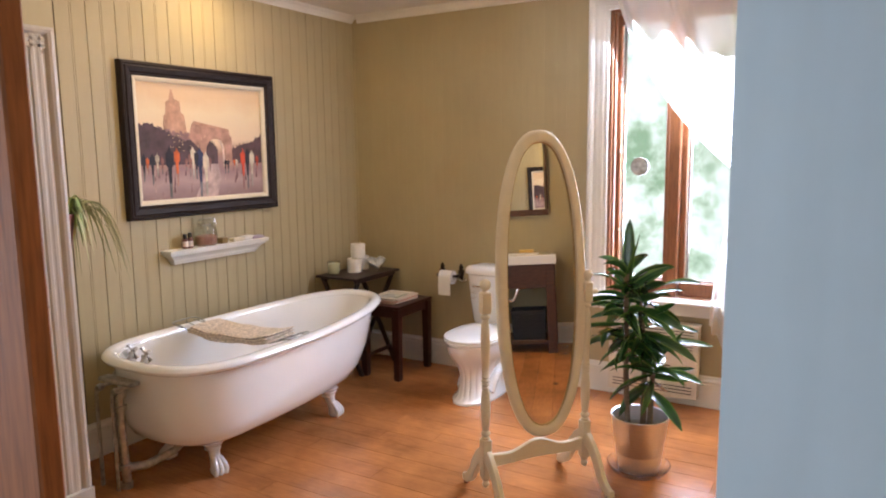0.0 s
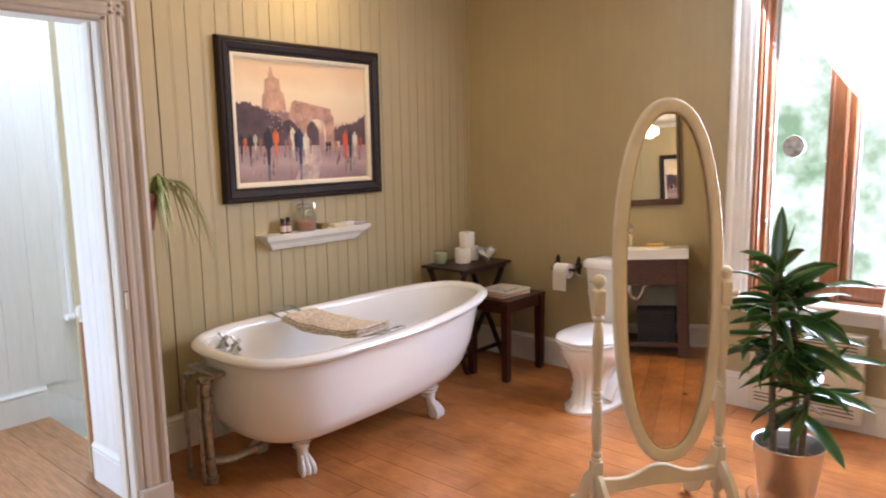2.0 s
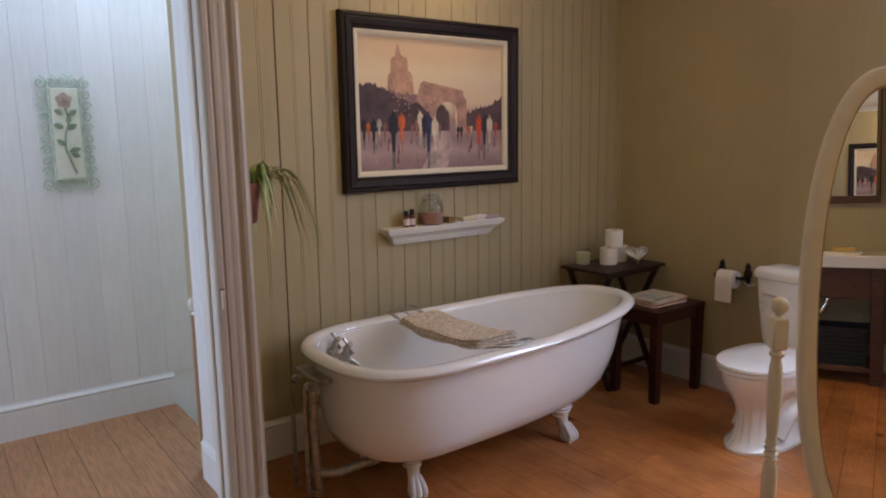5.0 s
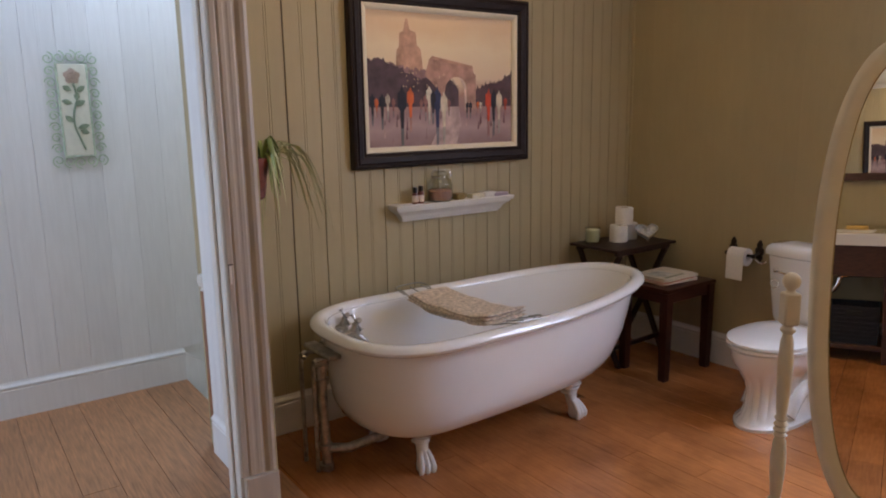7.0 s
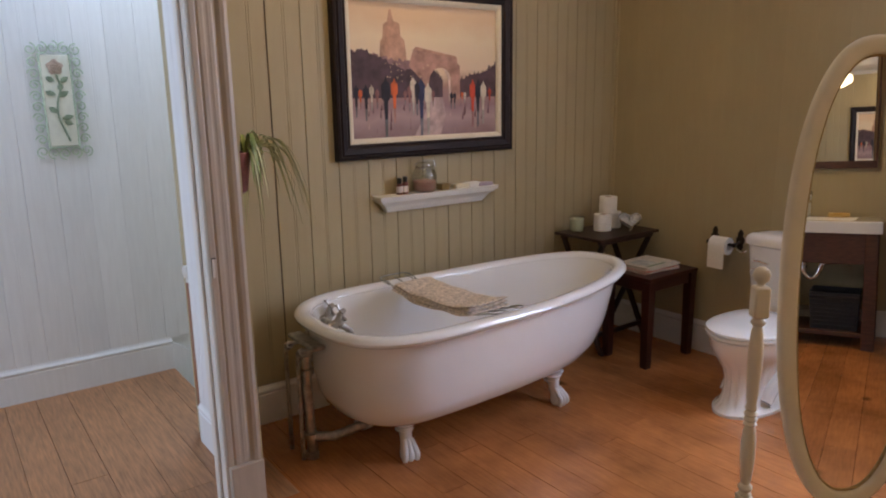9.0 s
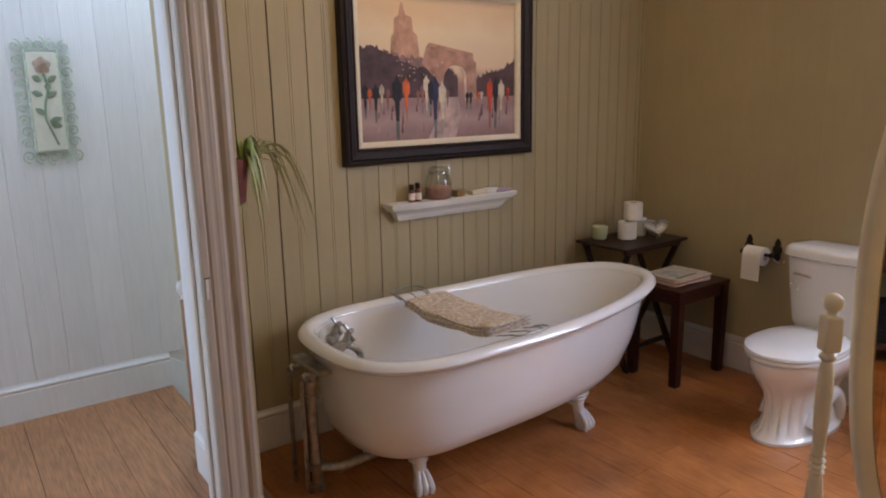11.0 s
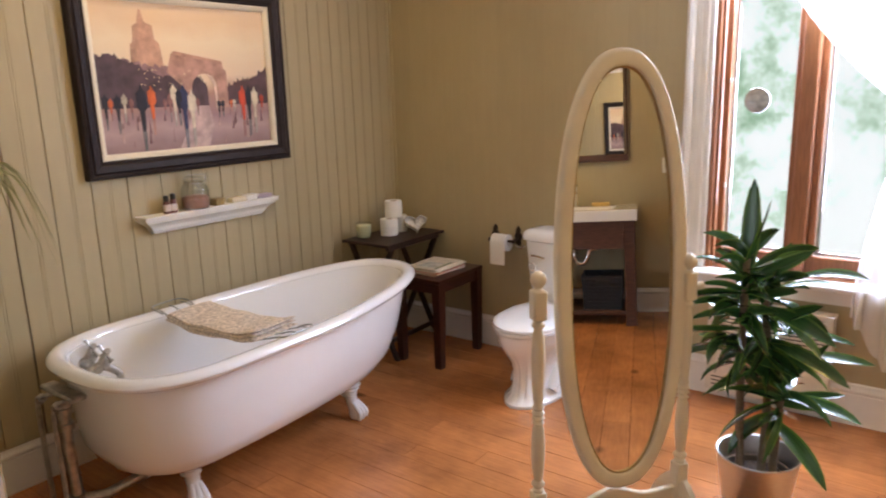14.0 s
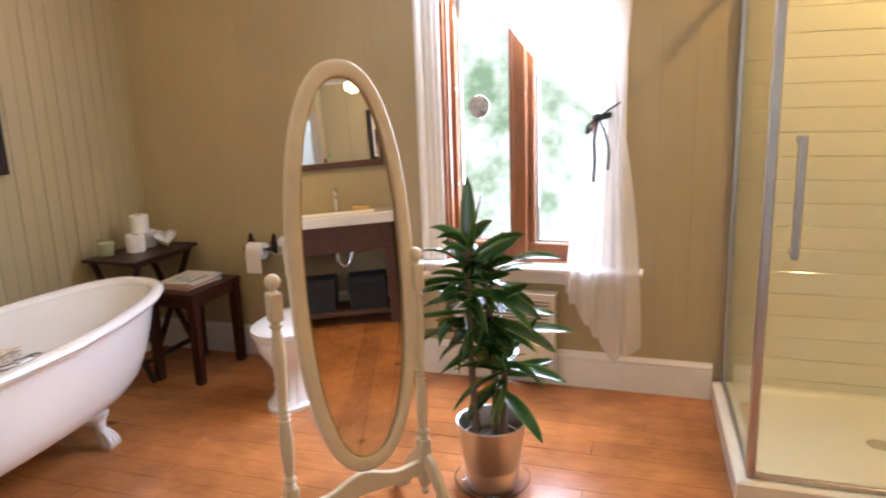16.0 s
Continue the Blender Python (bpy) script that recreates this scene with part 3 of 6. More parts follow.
def bathtub():
    t = thing("bathtub", pose(-2.125, 2.30, 0), "white enamel clawfoot bathtub with a rolled rim", "bathtub")
    bm = bmesh.new()
    outer = [(0.186, -0.50, 0.40, 0.16), (0.189, -0.64, 0.545, 0.235), (0.199, -0.71, 0.645, 0.290), (0.226, -0.75, 0.708, 0.324), (0.276, -0.772, 0.760, 0.348), (0.372, -0.786, 0.812, 0.367), (0.482, -0.795, 0.850, 0.375), (0.584, -0.80, 0.876, 0.380), (0.598, -0.80, 0.875, 0.378)]
    inner = [(0.600, -0.775, 0.85, 0.352), (0.570, -0.768, 0.838, 0.344), (0.462, -0.75, 0.795, 0.332), (0.342, -0.725, 0.73, 0.314), (0.28, -0.69, 0.65, 0.290), (0.24, -0.62, 0.55, 0.23), (0.228, -0.45, 0.36, 0.13)]
    loft(bm, [plan_ring(0, a, b, h, z) for z, a, b, h in outer + inner])
    raise_head(bm)
    basin = part("basin", bm, M["enamel"], t, "", True)
    # rolled rim
    path = plan_ring(0, -0.815, 0.890, 0.392, 0.603, 96)
    bm = bmesh.new()
    rings = []
    for i, p in enumerate(path):
        d = (path[(i + 1) % 96] - path[i - 1]).normalized()
        o = d.cross(Vector((0, 0, 1)))
        rings.append([p + o * (0.036 * math.cos(a)) + Vector((0, 0, 0.024 * math.sin(a))) for a in [2 * math.pi * k / 12 for k in range(12)]])
    loft(bm, rings + [rings[0]], (False, False))
    bmesh.ops.remove_doubles(bm, verts=bm.verts, dist=1e-5)
    raise_head(bm)
    part("rim", bm, M["enamel"], t, "", True)
    # claw feet
    bm = bmesh.new()
    foot = [((0, 0.0, 0.20), 0.056), ((0.012, 0, 0.165), 0.050), ((0.02, 0, 0.14), 0.040), ((0.022, 0, 0.11), 0.030), ((0.028, 0, 0.08), 0.027), ((0.042, 0, 0.055), 0.031), ((0.052, 0, 0.03), 0.038), ((0.05, 0, 0.012), 0.038), ((0.045, 0, 0.0), 0.031)]
    tube(bm, [f[0] for f in foot], [f[1] for f in foot], 16)
    for k in (-1, 0, 1):
        tube(bm, spline([(0.045, k * 0.015, 0.08), (0.074, k * 0.023, 0.052), (0.088, k * 0.027, 0.027), (0.082, k * 0.027, 0.004)], 4), 0.0125, 8)
    for z, r in ((0.166, 0.061), (0.146, 0.053), (0.118, 0.041)):
        lathe(bm, [(r - 0.008, -0.007), (r, 0), (r - 0.008, 0.007)], 16, pose(0.012, 0, z))
    me = mesh("foot", bm, M["enamel"], True)
    for x, y, a in ((0.128, -0.50, -12), (0.138, 0.375, 12), (-0.128, -0.50, 192), (-0.138, 0.375, 168)):
        f = new("foot", me)
        f.parent = t
        f.matrix_basis = pose(x, y, 0, 0, 0, a)
        tagged(f, "white claw foot")
    # taps inside the low end
    tap = part("faucet", tube(bmesh.new(), [(-0.29, -0.66, 0.537), (-0.15, -0.66, 0.537)], 0.017, 12), M["old_chrome"], t, "worn nickel two-handle tap", True)
    for x in (-0.275, -0.17):
        bm = bmesh.new()
        tube(bm, [(x * 0.75, -0.775, 0.51), (x, -0.69, 0.53), (x, -0.64, 0.55), (x, -0.62, 0.588)], [0.014, 0.017, 0.016, 0.009], 12)
        lathe(bm, [(0, 0), (0.018, 0), (0.021, 0.012), (0.013, 0.03), (0.011, 0.04)], 14, pose(x, -0.64, 0.535, 60, 0, 180))
        c0 = Vector((x, -0.618, 0.588))
        for a in range(4):
            d = Vector((math.cos(a * math.pi / 2 + 0.5), -0.35 * math.sin(a * math.pi / 2 + 0.5), math.sin(a * math.pi / 2 + 0.5))).normalized()
            tube(bm, [c0, c0 + d * 0.027, c0 + d * 0.042], [0.007, 0.006, 0.0115], 8)
        bmesh.ops.create_uvsphere(bm, u_segments=10, v_segments=6, radius=0.014, matrix=Matrix.Translation(c0 + Vector((0, 0.005, 0.003))))
        part("tap_handle", bm, M["old_chrome"], tap, "cross tap handle", True)
    bm = bmesh.new()
    tube(bm, spline([(-0.22, -0.66, 0.525), (-0.21, -0.60, 0.515), (-0.20, -0.56, 0.48), (-0.20, -0.555, 0.45)], 5), [0.015] * 16, 12)
    part("spout", bm, M["old_chrome"], tap, "", True)
    bm = bmesh.new()
    lathe(bm, [(0, 0.012), (0.02, 0.012), (0.032, 0.006), (0.034, 0)], 20, pose(-0.05, -0.742, 0.37, -82, 0, 0))
    part("overflow", bm, M["chrome"], t, "chrome overflow plate", True)
    # pipes outside the low end
    bm = bmesh.new()
    tube(bm, spline([(-0.07, -0.83, 0.49), (-0.075, -0.845, 0.44), (-0.075, -0.845, 0.25), (-0.075, -0.84, 0.10), (-0.072, -0.835, 0.0)], 5), 0.022, 12)
    for z in (0.46, 0.40, 0.11, 0.02):
        lathe(bm, [(0.02, -0.014), (0.030, -0.012), (0.031, 0.012), (0.02, 0.014)], 12, pose(-0.075, -0.843, z))
    tube(bm, [(-0.075, -0.84, 0.10), (-0.02, -0.76, 0.10), (0.0, -0.62, 0.12), (0.0, -0.56, 0.15)], 0.02, 10)
    part("waste_pipe", bm, M["old_chrome"], t, "tarnished standing waste pipe", True)
    for x in (-0.15, -0.03):
        bm = bmesh.new()
        tube(bm, spline([(x, -0.79, 0.50), (x - 0.02, -0.86, 0.50), (x - 0.05, -0.875, 0.47), (x - 0.055, -0.875, 0.3), (x - 0.055, -0.875, 0.0)], 5), 0.009, 8)
        lathe(bm, [(0.008, -0.018), (0.018, -0.016), (0.018, 0.016), (0.008, 0.018)], 6, pose(x - 0.03, -0.87, 0.49, 0, 60, 0))
        part("supply_pipe", bm, M["old_chrome"], t, "", True)
    bm = bmesh.new()
    box(bm, -0.21, -0.86, 0.515, 0.03, -0.80, 0.535, 0.006)
    part("bracket", bm, M["old_chrome"], t)


bathtub()


def bath_caddy():
    t = thing("bath_caddy", pose(-2.125, 2.14, 0.627, 0, 0, 4), "thin grey wire caddy laid across the bathtub", "bath caddy")
    for y in (-0.07, 0.0, 0.07):
        bm = bmesh.new()
        tube(bm, spline([(-0.40, y * 0.9, 0.006), (-0.36, y, 0.003), (-0.3, y, -0.015), (-0.2, y, -0.03), (0.2, y, -0.03), (0.3, y, -0.015), (0.36, y, 0.003), (0.40, y * 0.9, 0.006)], 4), 0.0028, 6)
        part("wire", bm, M["wire"], t, "", True)
    for s in (-1, 1):
        bm = bmesh.new()
        tube(bm, spline([(s * 0.33, -0.082, -0.004), (s * 0.37, -0.088, 0.008), (s * 0.405, -0.082, 0.014), (s * 0.420, -0.05, 0.017), (s * 0.422, 0.05, 0.017), (s * 0.405, 0.082, 0.014), (s * 0.37, 0.088, 0.008), (s * 0.33, 0.082, -0.004)], 6), 0.0032, 8)
        part("handle", bm, M["wire"], t, "", True)


def towel():
    """A folded towel that droops along its length."""
    t = thing("towel", pose(-2.105, 2.135, 0.619, 0, 0, 4), "folded oatmeal terry towel lying on the bath caddy", "towel")
    for k, (z, w, l, dx) in enumerate(((0.0, 0.122, 0.272, 0.0), (0.0135, 0.120, 0.270, -0.004), (0.027, 0.116, 0.266, 0.003))):
        bm = bmesh.new()
        n, m_ = 28, 14
        rings = []
        for i in range(n + 1):
            u = -1 + 2 * i / n
            x = u * l + dx
            sag = -0.024 + 0.026 * u * u + 0.004 * math.sin(5 * u + k)
            ring = []
            hw = w * (1 - 0.02 * math.sin(7 * u + k))
            e = min(1.0, (1 - abs(u)) * 14 + 0.25)
            for j in range(m_ * 2):
                a = 2 * math.pi * j / (m_ * 2)
                c, s = math.cos(a), math.sin(a)
                ring.append(Vector((x, hw * math.copysign(abs(c) ** 0.35, c), sag + z + 0.0092 * e * math.copysign(abs(s) ** 0.6, s) + 0.002 * math.sin(11 * u + 3 * c))))
            rings.append(ring)
        loft(bm, rings)
        part("fold", bm, M["towel"], t, "", True)


bath_caddy()
towel()


# ---- picture wall ----
def framed_picture():
    """A dark wide frame with a cream liner and a dusk scene of a square with an arch."""
    y0, y1, z0, z1 = 1.873, 2.983, 1.222, 2.070
    w, h = y1 - y0, z1 - z0
    t = thing("framed_picture", pose(XW + 0.013, y0, z0), "dark framed painting of a dusky square with an arch", "picture")

    def ring_mould(prof):
        bm = bmesh.new()
        rows = [[Vector((o, i, i)), Vector((o, w - i, i)), Vector((o, w - i, h - i)), Vector((o, i, h - i))] for i, o in prof]
        vr = [[bm.verts.new(p) for p in r] for r in rows]
        for a, b in zip(vr, vr[1:]):
            for k in range(4):
                bm.faces.new((a[k], a[(k + 1) % 4], b[(k + 1) % 4], b[k]))
        return bm
    part("frame", ring_mould([(0, 0), (0.0, 0.030), (0.006, 0.040), (0.016, 0.043), (0.022, 0.038), (0.03, 0.044), (0.055, 0.036), (0.062, 0.028), (0.07, 0.03), (0.078, 0.024), (0.078, 0.0)]), M["frame"], t, "black-brown moulded frame")
    part("liner", ring_mould([(0.076, 0.012), (0.076, 0.026), (0.082, 0.027), (0.094, 0.022), (0.102, 0.014), (0.102, 0.004)]), M["liner"], t, "cream liner")
    cy0, cy1, cz0, cz1 = 0.10, w - 0.10, 0.10, h - 0.10
    W, H = cy1 - cy0, cz1 - cz0
    # dusk canvas: warm sky over a mauve wet square
    m = mat("dusk_canvas", (0.6, 0.45, 0.3), 0.7, bump=0.15, scale=30)
    nt = m.node_tree
    tc, sp, rp, nz, ad = (nt.nodes.new(k) for k in ("ShaderNodeTexCoord", "ShaderNodeSeparateXYZ", "ShaderNodeValToRGB", "ShaderNodeTexNoise", "ShaderNodeMath"))
    nt.links.new(tc.outputs["Generated"], sp.inputs[0])
    nz.inputs["Scale"].default_value, nz.inputs["Detail"].default_value = 5, 5
    nt.links.new(tc.outputs["Generated"], nz.inputs["Vector"])
    ad.operation, ad.inputs[1].default_value = "MULTIPLY_ADD", 0.22
    nt.links.new(nz.outputs[0], ad.inputs[0])
    nt.links.new(sp.outputs["Z"], ad.inputs[2])
    nt.links.new(ad.outputs[0], rp.inputs[0])
    e = rp.color_ramp.elements
    e[0].position, e[0].color = 0.10, (0.26, 0.165, 0.17, 1)
    e[1].position, e[1].color = 1.05, (0.70, 0.51, 0.33, 1)
    for p_, c_ in ((0.24, (0.44, 0.31, 0.30, 1)), (0.36, (0.33, 0.21, 0.22, 1)), (0.50, (0.42, 0.24, 0.18, 1)), (0.62, (0.74, 0.57, 0.40, 1)), (0.86, (0.76, 0.62, 0.43, 1))):
        el = e.new(p_)
        el.color = c_
    nt.links.new(rp.outputs[0], nt.nodes["Principled BSDF"].inputs["Base Color"])
    part("canvas", box(bmesh.new(), 0.001, cy0, cz0, 0.006, cy1, cz1), m, t)

    def patch(name, pts, colour, d, rough=0.7):
        """A flat painted shape on the canvas; points are shares of its width and height."""
        bm = bmesh.new()
        loft(bm, [[Vector((x, cy0 + u * W, cz0 + v * H)) for u, v in pts] for x in (0.006, 0.006 + d)])
        mm = mat("paint_" + name, colour, rough, grain=0.34, scale=18, bump=0.15, stain=0.15)
        return part(name, bm, mm, t)
    rg = random.Random(4)

    def skyline(u0, u1, v0, hts, n=44):
        pts = [(u0, v0)]
        for i in range(n + 1):
            u = u0 + (u1 - u0) * i / n
            k = (len(hts) - 1) * i / n
            a = hts[int(k)] + (hts[min(int(k) + 1, len(hts) - 1)] - hts[int(k)]) * (k - int(k))
            pts.append((u, a + rg.uniform(-0.018, 0.018)))
        return pts + [(u1, v0)]
    patch("painted_tower", [(0.18, 0.55), (0.19, 0.72), (0.205, 0.74), (0.21, 0.84), (0.235, 0.86), (0.25, 0.95), (0.262, 0.95), (0.275, 0.87), (0.315, 0.85), (0.32, 0.76), (0.345, 0.73), (0.36, 0.55)], (0.50, 0.29, 0.20), 0.0004)
    patch("painted_mist", skyline(0.0, 0.42, 0.45, [0.66, 0.63, 0.60, 0.58, 0.56]), (0.26, 0.15, 0.15), 0.0006)
    patch("painted_grove", skyline(0.0, 0.52, 0.30, [0.64, 0.66, 0.62, 0.58, 0.54, 0.50, 0.50, 0.52]), (0.085, 0.050, 0.060), 0.0008)
    patch("painted_grove", skyline(0.72, 1.0, 0.30, [0.44, 0.47, 0.50, 0.49, 0.54, 0.58]), (0.095, 0.052, 0.058), 0.0008)
    arch = [(0.37, 0.54), (0.40, 0.66), (0.42, 0.685), (0.70, 0.62), (0.71, 0.56), (0.725, 0.55), (0.725, 0.28), (0.665, 0.28)]
    arch += [(0.585 + 0.08 * math.cos(a), 0.42 + 0.11 * math.sin(a)) for a in [math.pi * k / 10 for k in range(11)]] + [(0.49, 0.36), (0.44, 0.45)]
    patch("painted_trees", skyline(0.50, 0.60, 0.29, [0.50, 0.51, 0.49, 0.44]), (0.10, 0.06, 0.07), 0.0005)
    patch("painted_arch", arch, (0.46, 0.26, 0.20), 0.0010)
    patch("painted_cornice", [(0.395, 0.655), (0.42, 0.685), (0.70, 0.62), (0.705, 0.60), (0.42, 0.66)], (0.50, 0.28, 0.20), 0.0013)
    patch("painted_arch_side", [(0.60, 0.53), (0.635, 0.51), (0.655, 0.45), (0.66, 0.27), (0.645, 0.27), (0.64, 0.44), (0.62, 0.49)], (0.70, 0.52, 0.42), 0.0013)
    patch("painted_sheen", [(0.40, 0.0), (0.47, 0.16), (0.50, 0.30), (0.60, 0.30), (0.62, 0.16), (0.58, 0.0)], (0.48, 0.35, 0.33), 0.0006)
    for i in range(34):
        u, v = rg.uniform(0.03, 0.95), rg.uniform(0.02, 0.24)
        l = rg.uniform(0.03, 0.09)
        patch("painted_streak", [(u - 0.006, v), (u, v - 0.01), (u + 0.007, v), (u + 0.002, v + l)], rg.choice([(0.16, 0.08, 0.09), (0.45, 0.31, 0.28), (0.30, 0.19, 0.19)]), 0.0009 + 0.000008 * i)
    # upright dabs of the crowd, as plain strokes
    dabs = [(0.03, 0.24, 0.16, 0), (0.055, 0.27, 0.10, 1), (0.09, 0.22, 0.18, 0), (0.125, 0.27, 0.13, 2), (0.215, 0.14, 0.32, 0), (0.27, 0.22, 0.23, 1), (0.16, 0.27, 0.1, 3), (0.37, 0.26, 0.14, 3), (0.395, 0.26, 0.2, 2),
            (0.45, 0.14, 0.32, 4), (0.495, 0.14, 0.28, 2), (0.53, 0.27, 0.09, 3), (0.42, 0.25, 0.18, 0), (0.66, 0.25, 0.09, 0), (0.685, 0.25, 0.09, 0), (0.82, 0.18, 0.26, 5), (0.86, 0.18, 0.26, 0), (0.90, 0.19, 0.24, 2), (0.76, 0.28, 0.06, 2),
            (0.95, 0.27, 0.1, 5), (0.34, 0.28, 0.08, 3), (0.74, 0.28, 0.06, 1)]
    cols = [(0.02, 0.018, 0.03), (0.62, 0.13, 0.035), (0.62, 0.54, 0.42), (0.26, 0.12, 0.11), (0.03, 0.035, 0.09), (0.55, 0.07, 0.03)]
    for i, (u, v, l, c) in enumerate(dabs):
        a, up = l * 0.072 + 0.005, 0.00003 * i
        patch("painted_dab", [(u - a * 0.35, v), (u - a * 0.5, v + l * 0.42), (u - a, v + l * 0.5), (u - a * 0.95, v + l * 0.82), (u - a * 0.3, v + l * 0.88), (u, v + l), (u + a * 0.35, v + l * 0.88), (u + a * 0.95, v + l * 0.8), (u + a, v + l * 0.5), (u + a * 0.45, v + l * 0.42), (u + a * 0.3, v)], cols[c], 0.0021 + up)
        patch("painted_shine", [(u - a * 0.3, v - l * 0.5), (u - a * 0.35, v), (u + a * 0.35, v), (u + a * 0.2, v - l * 0.45)], tuple(0.35 * q + 0.15 for q in cols[c]), 0.0014 + up)
    for i in range(22):
        u, v = rg.uniform(0.2, 0.5), rg.uniform(0.42, 0.56)
        patch("painted_light", [(u - 0.004, v), (u, v - 0.006), (u + 0.004, v), (u, v + 0.006)], (0.75, 0.55, 0.35), 0.0011 + 0.000008 * i)


framed_picture()


def ledge_shelf():
    y0, y1, z1 = 2.072, 2.830, 1.030
    t = thing("wall_shelf", pose(XW + 0.013, 0, 0), "white crown-moulded ledge shelf on the board wall", "shelf")
    prof = [(0.030, -0.080), (0.034, -0.070), (0.040, -0.066), (0.046, -0.05), (0.060, -0.034), (0.074, -0.026), (0.076, -0.016), (0.086, -0.014), (0.088, 0.0)]
    bm = bmesh.new()
    rings = []
    for o, u in prof:
        s = 0.105 - o * 1.2
        rings.append([Vector((0, y0 + s, z1 + u)), Vector((o, y0 + s, z1 + u)), Vector((o, y1 - s, z1 + u)), Vector((0, y1 - s, z1 + u))])
    loft(bm, rings)
    part("moulding", bm, M["white"], t)
    part("ledge", box(bmesh.new(), 0, y0, z1, 0.092, y1, z1 + 0.007, 0.002), M["white"], t)


ledge_shelf()
ZS = 1.0372
for y in (2.205, 2.240):
    b = thing("bottle", pose(XW + 0.062, y, ZS), "small brown oil bottle with black cap on the ledge", "bottle", "oil bottles on the ledge")
    h = 0.0 if y < 2.22 else 0.006
    part("body", lathe(bmesh.new(), [(0, 0), (0.0155, 0), (0.0165, 0.003), (0.0165, 0.048 + h), (0.012, 0.055 + h), (0.009, 0.058 + h), (0, 0.058 + h)], 20), M["pottery"], b, "", True)
    part("label", lathe(bmesh.new(), [(0.0168, 0.010), (0.0168, 0.042)], 20), M["label"], b, "pale paper label", True)
    part("cap", lathe(bmesh.new(), [(0.0115, 0.056 + h), (0.0122, 0.058 + h), (0.0122, 0.08 + h), (0.0105, 0.083 + h), (0, 0.083 + h)], 20), M["black"], b, "", True)
jar = thing("jar", pose(XW + 0.058, 2.362, ZS), "clip-top glass jar half full of pink bath salts", "jar")
part("body", lathe(bmesh.new(), [(0, 0), (0.055, 0), (0.063, 0.006), (0.066, 0.02), (0.066, 0.085), (0.060, 0.105), (0.048, 0.118), (0.046, 0.130), (0.043, 0.130), (0.045, 0.117), (0.057, 0.103), (0.062, 0.085), (0.062, 0.02), (0.055, 0.006), (0, 0.006)], 32), M["jar_glass"], jar, "", True)
part("lid", lathe(bmesh.new(), [(0, 0.131), (0.048, 0.131), (0.050, 0.135), (0.049, 0.141), (0.042, 0.150), (0.02, 0.156), (0, 0.157)], 32), M["jar_glass"], jar, "clear glass lid", True)
bm = lathe(bmesh.new(), [(0, 0.0075), (0.053, 0.0075), (0.060, 0.02), (0.0605, 0.055), (0.05, 0.060), (0.025, 0.056), (0, 0.062)], 28)
part("salt", bm, M["salt"], jar, "pink bath salts", True)
bm = bmesh.new()
tube(bm, [(0.047 * math.cos(a), 0.047 * math.sin(a), 0.124) for a in [2 * math.pi * k / 24 for k in range(25)]], 0.0018, 6)
tube(bm, spline([(0.01, 0.049, 0.118), (0.012, 0.055, 0.14), (0.008, 0.053, 0.155), (0.0, 0.03, 0.160), (0.0, -0.03, 0.160), (0, -0.052, 0.14), (0, -0.049, 0.12)], 5), 0.0016, 6)
tube(bm, spline([(0.012, 0.05, 0.10), (0.016, 0.056, 0.118), (0.012, 0.058, 0.145), (0.01, 0.056, 0.16)], 4), 0.0022, 6)
part("clasp", bm, M["chrome"], jar, "wire clasp", True)
tin = thing("trinket_box", pose(XW + 0.06, 2.478, ZS, 0, 0, 12), "small dull brass trinket box on the ledge", "box")
part("body", box(bmesh.new(), -0.024, -0.028, 0, 0.024, 0.028, 0.026, 0.003), M["brass"], tin)
part("lid", box(bmesh.new(), -0.0255, -0.0295, 0.0262, 0.0255, 0.0295, 0.034, 0.003), M["brass"], tin)
for y, l, m_, nm, lb, z in ((2.600, 0.05, "soap", "soap_bar", "cream soap bar lying on the ledge", 0.022), (2.675, 0.042, "plate", "soap_bar", "white wrapped soap bar on the ledge", 0.026), (2.755, 0.05, "lilac", "soap_bar", "lilac wrapped soap bar on the ledge", 0.018)):
    tagged(part(nm, box(bmesh.new(), -0.026, -l, 0, 0.026, l, z, 0.008, 3), M[m_], None, lb, True), category="soap").matrix_world = pose(XW + 0.062, y, ZS, 0, 0, random.Random(y).uniform(-6, 6))


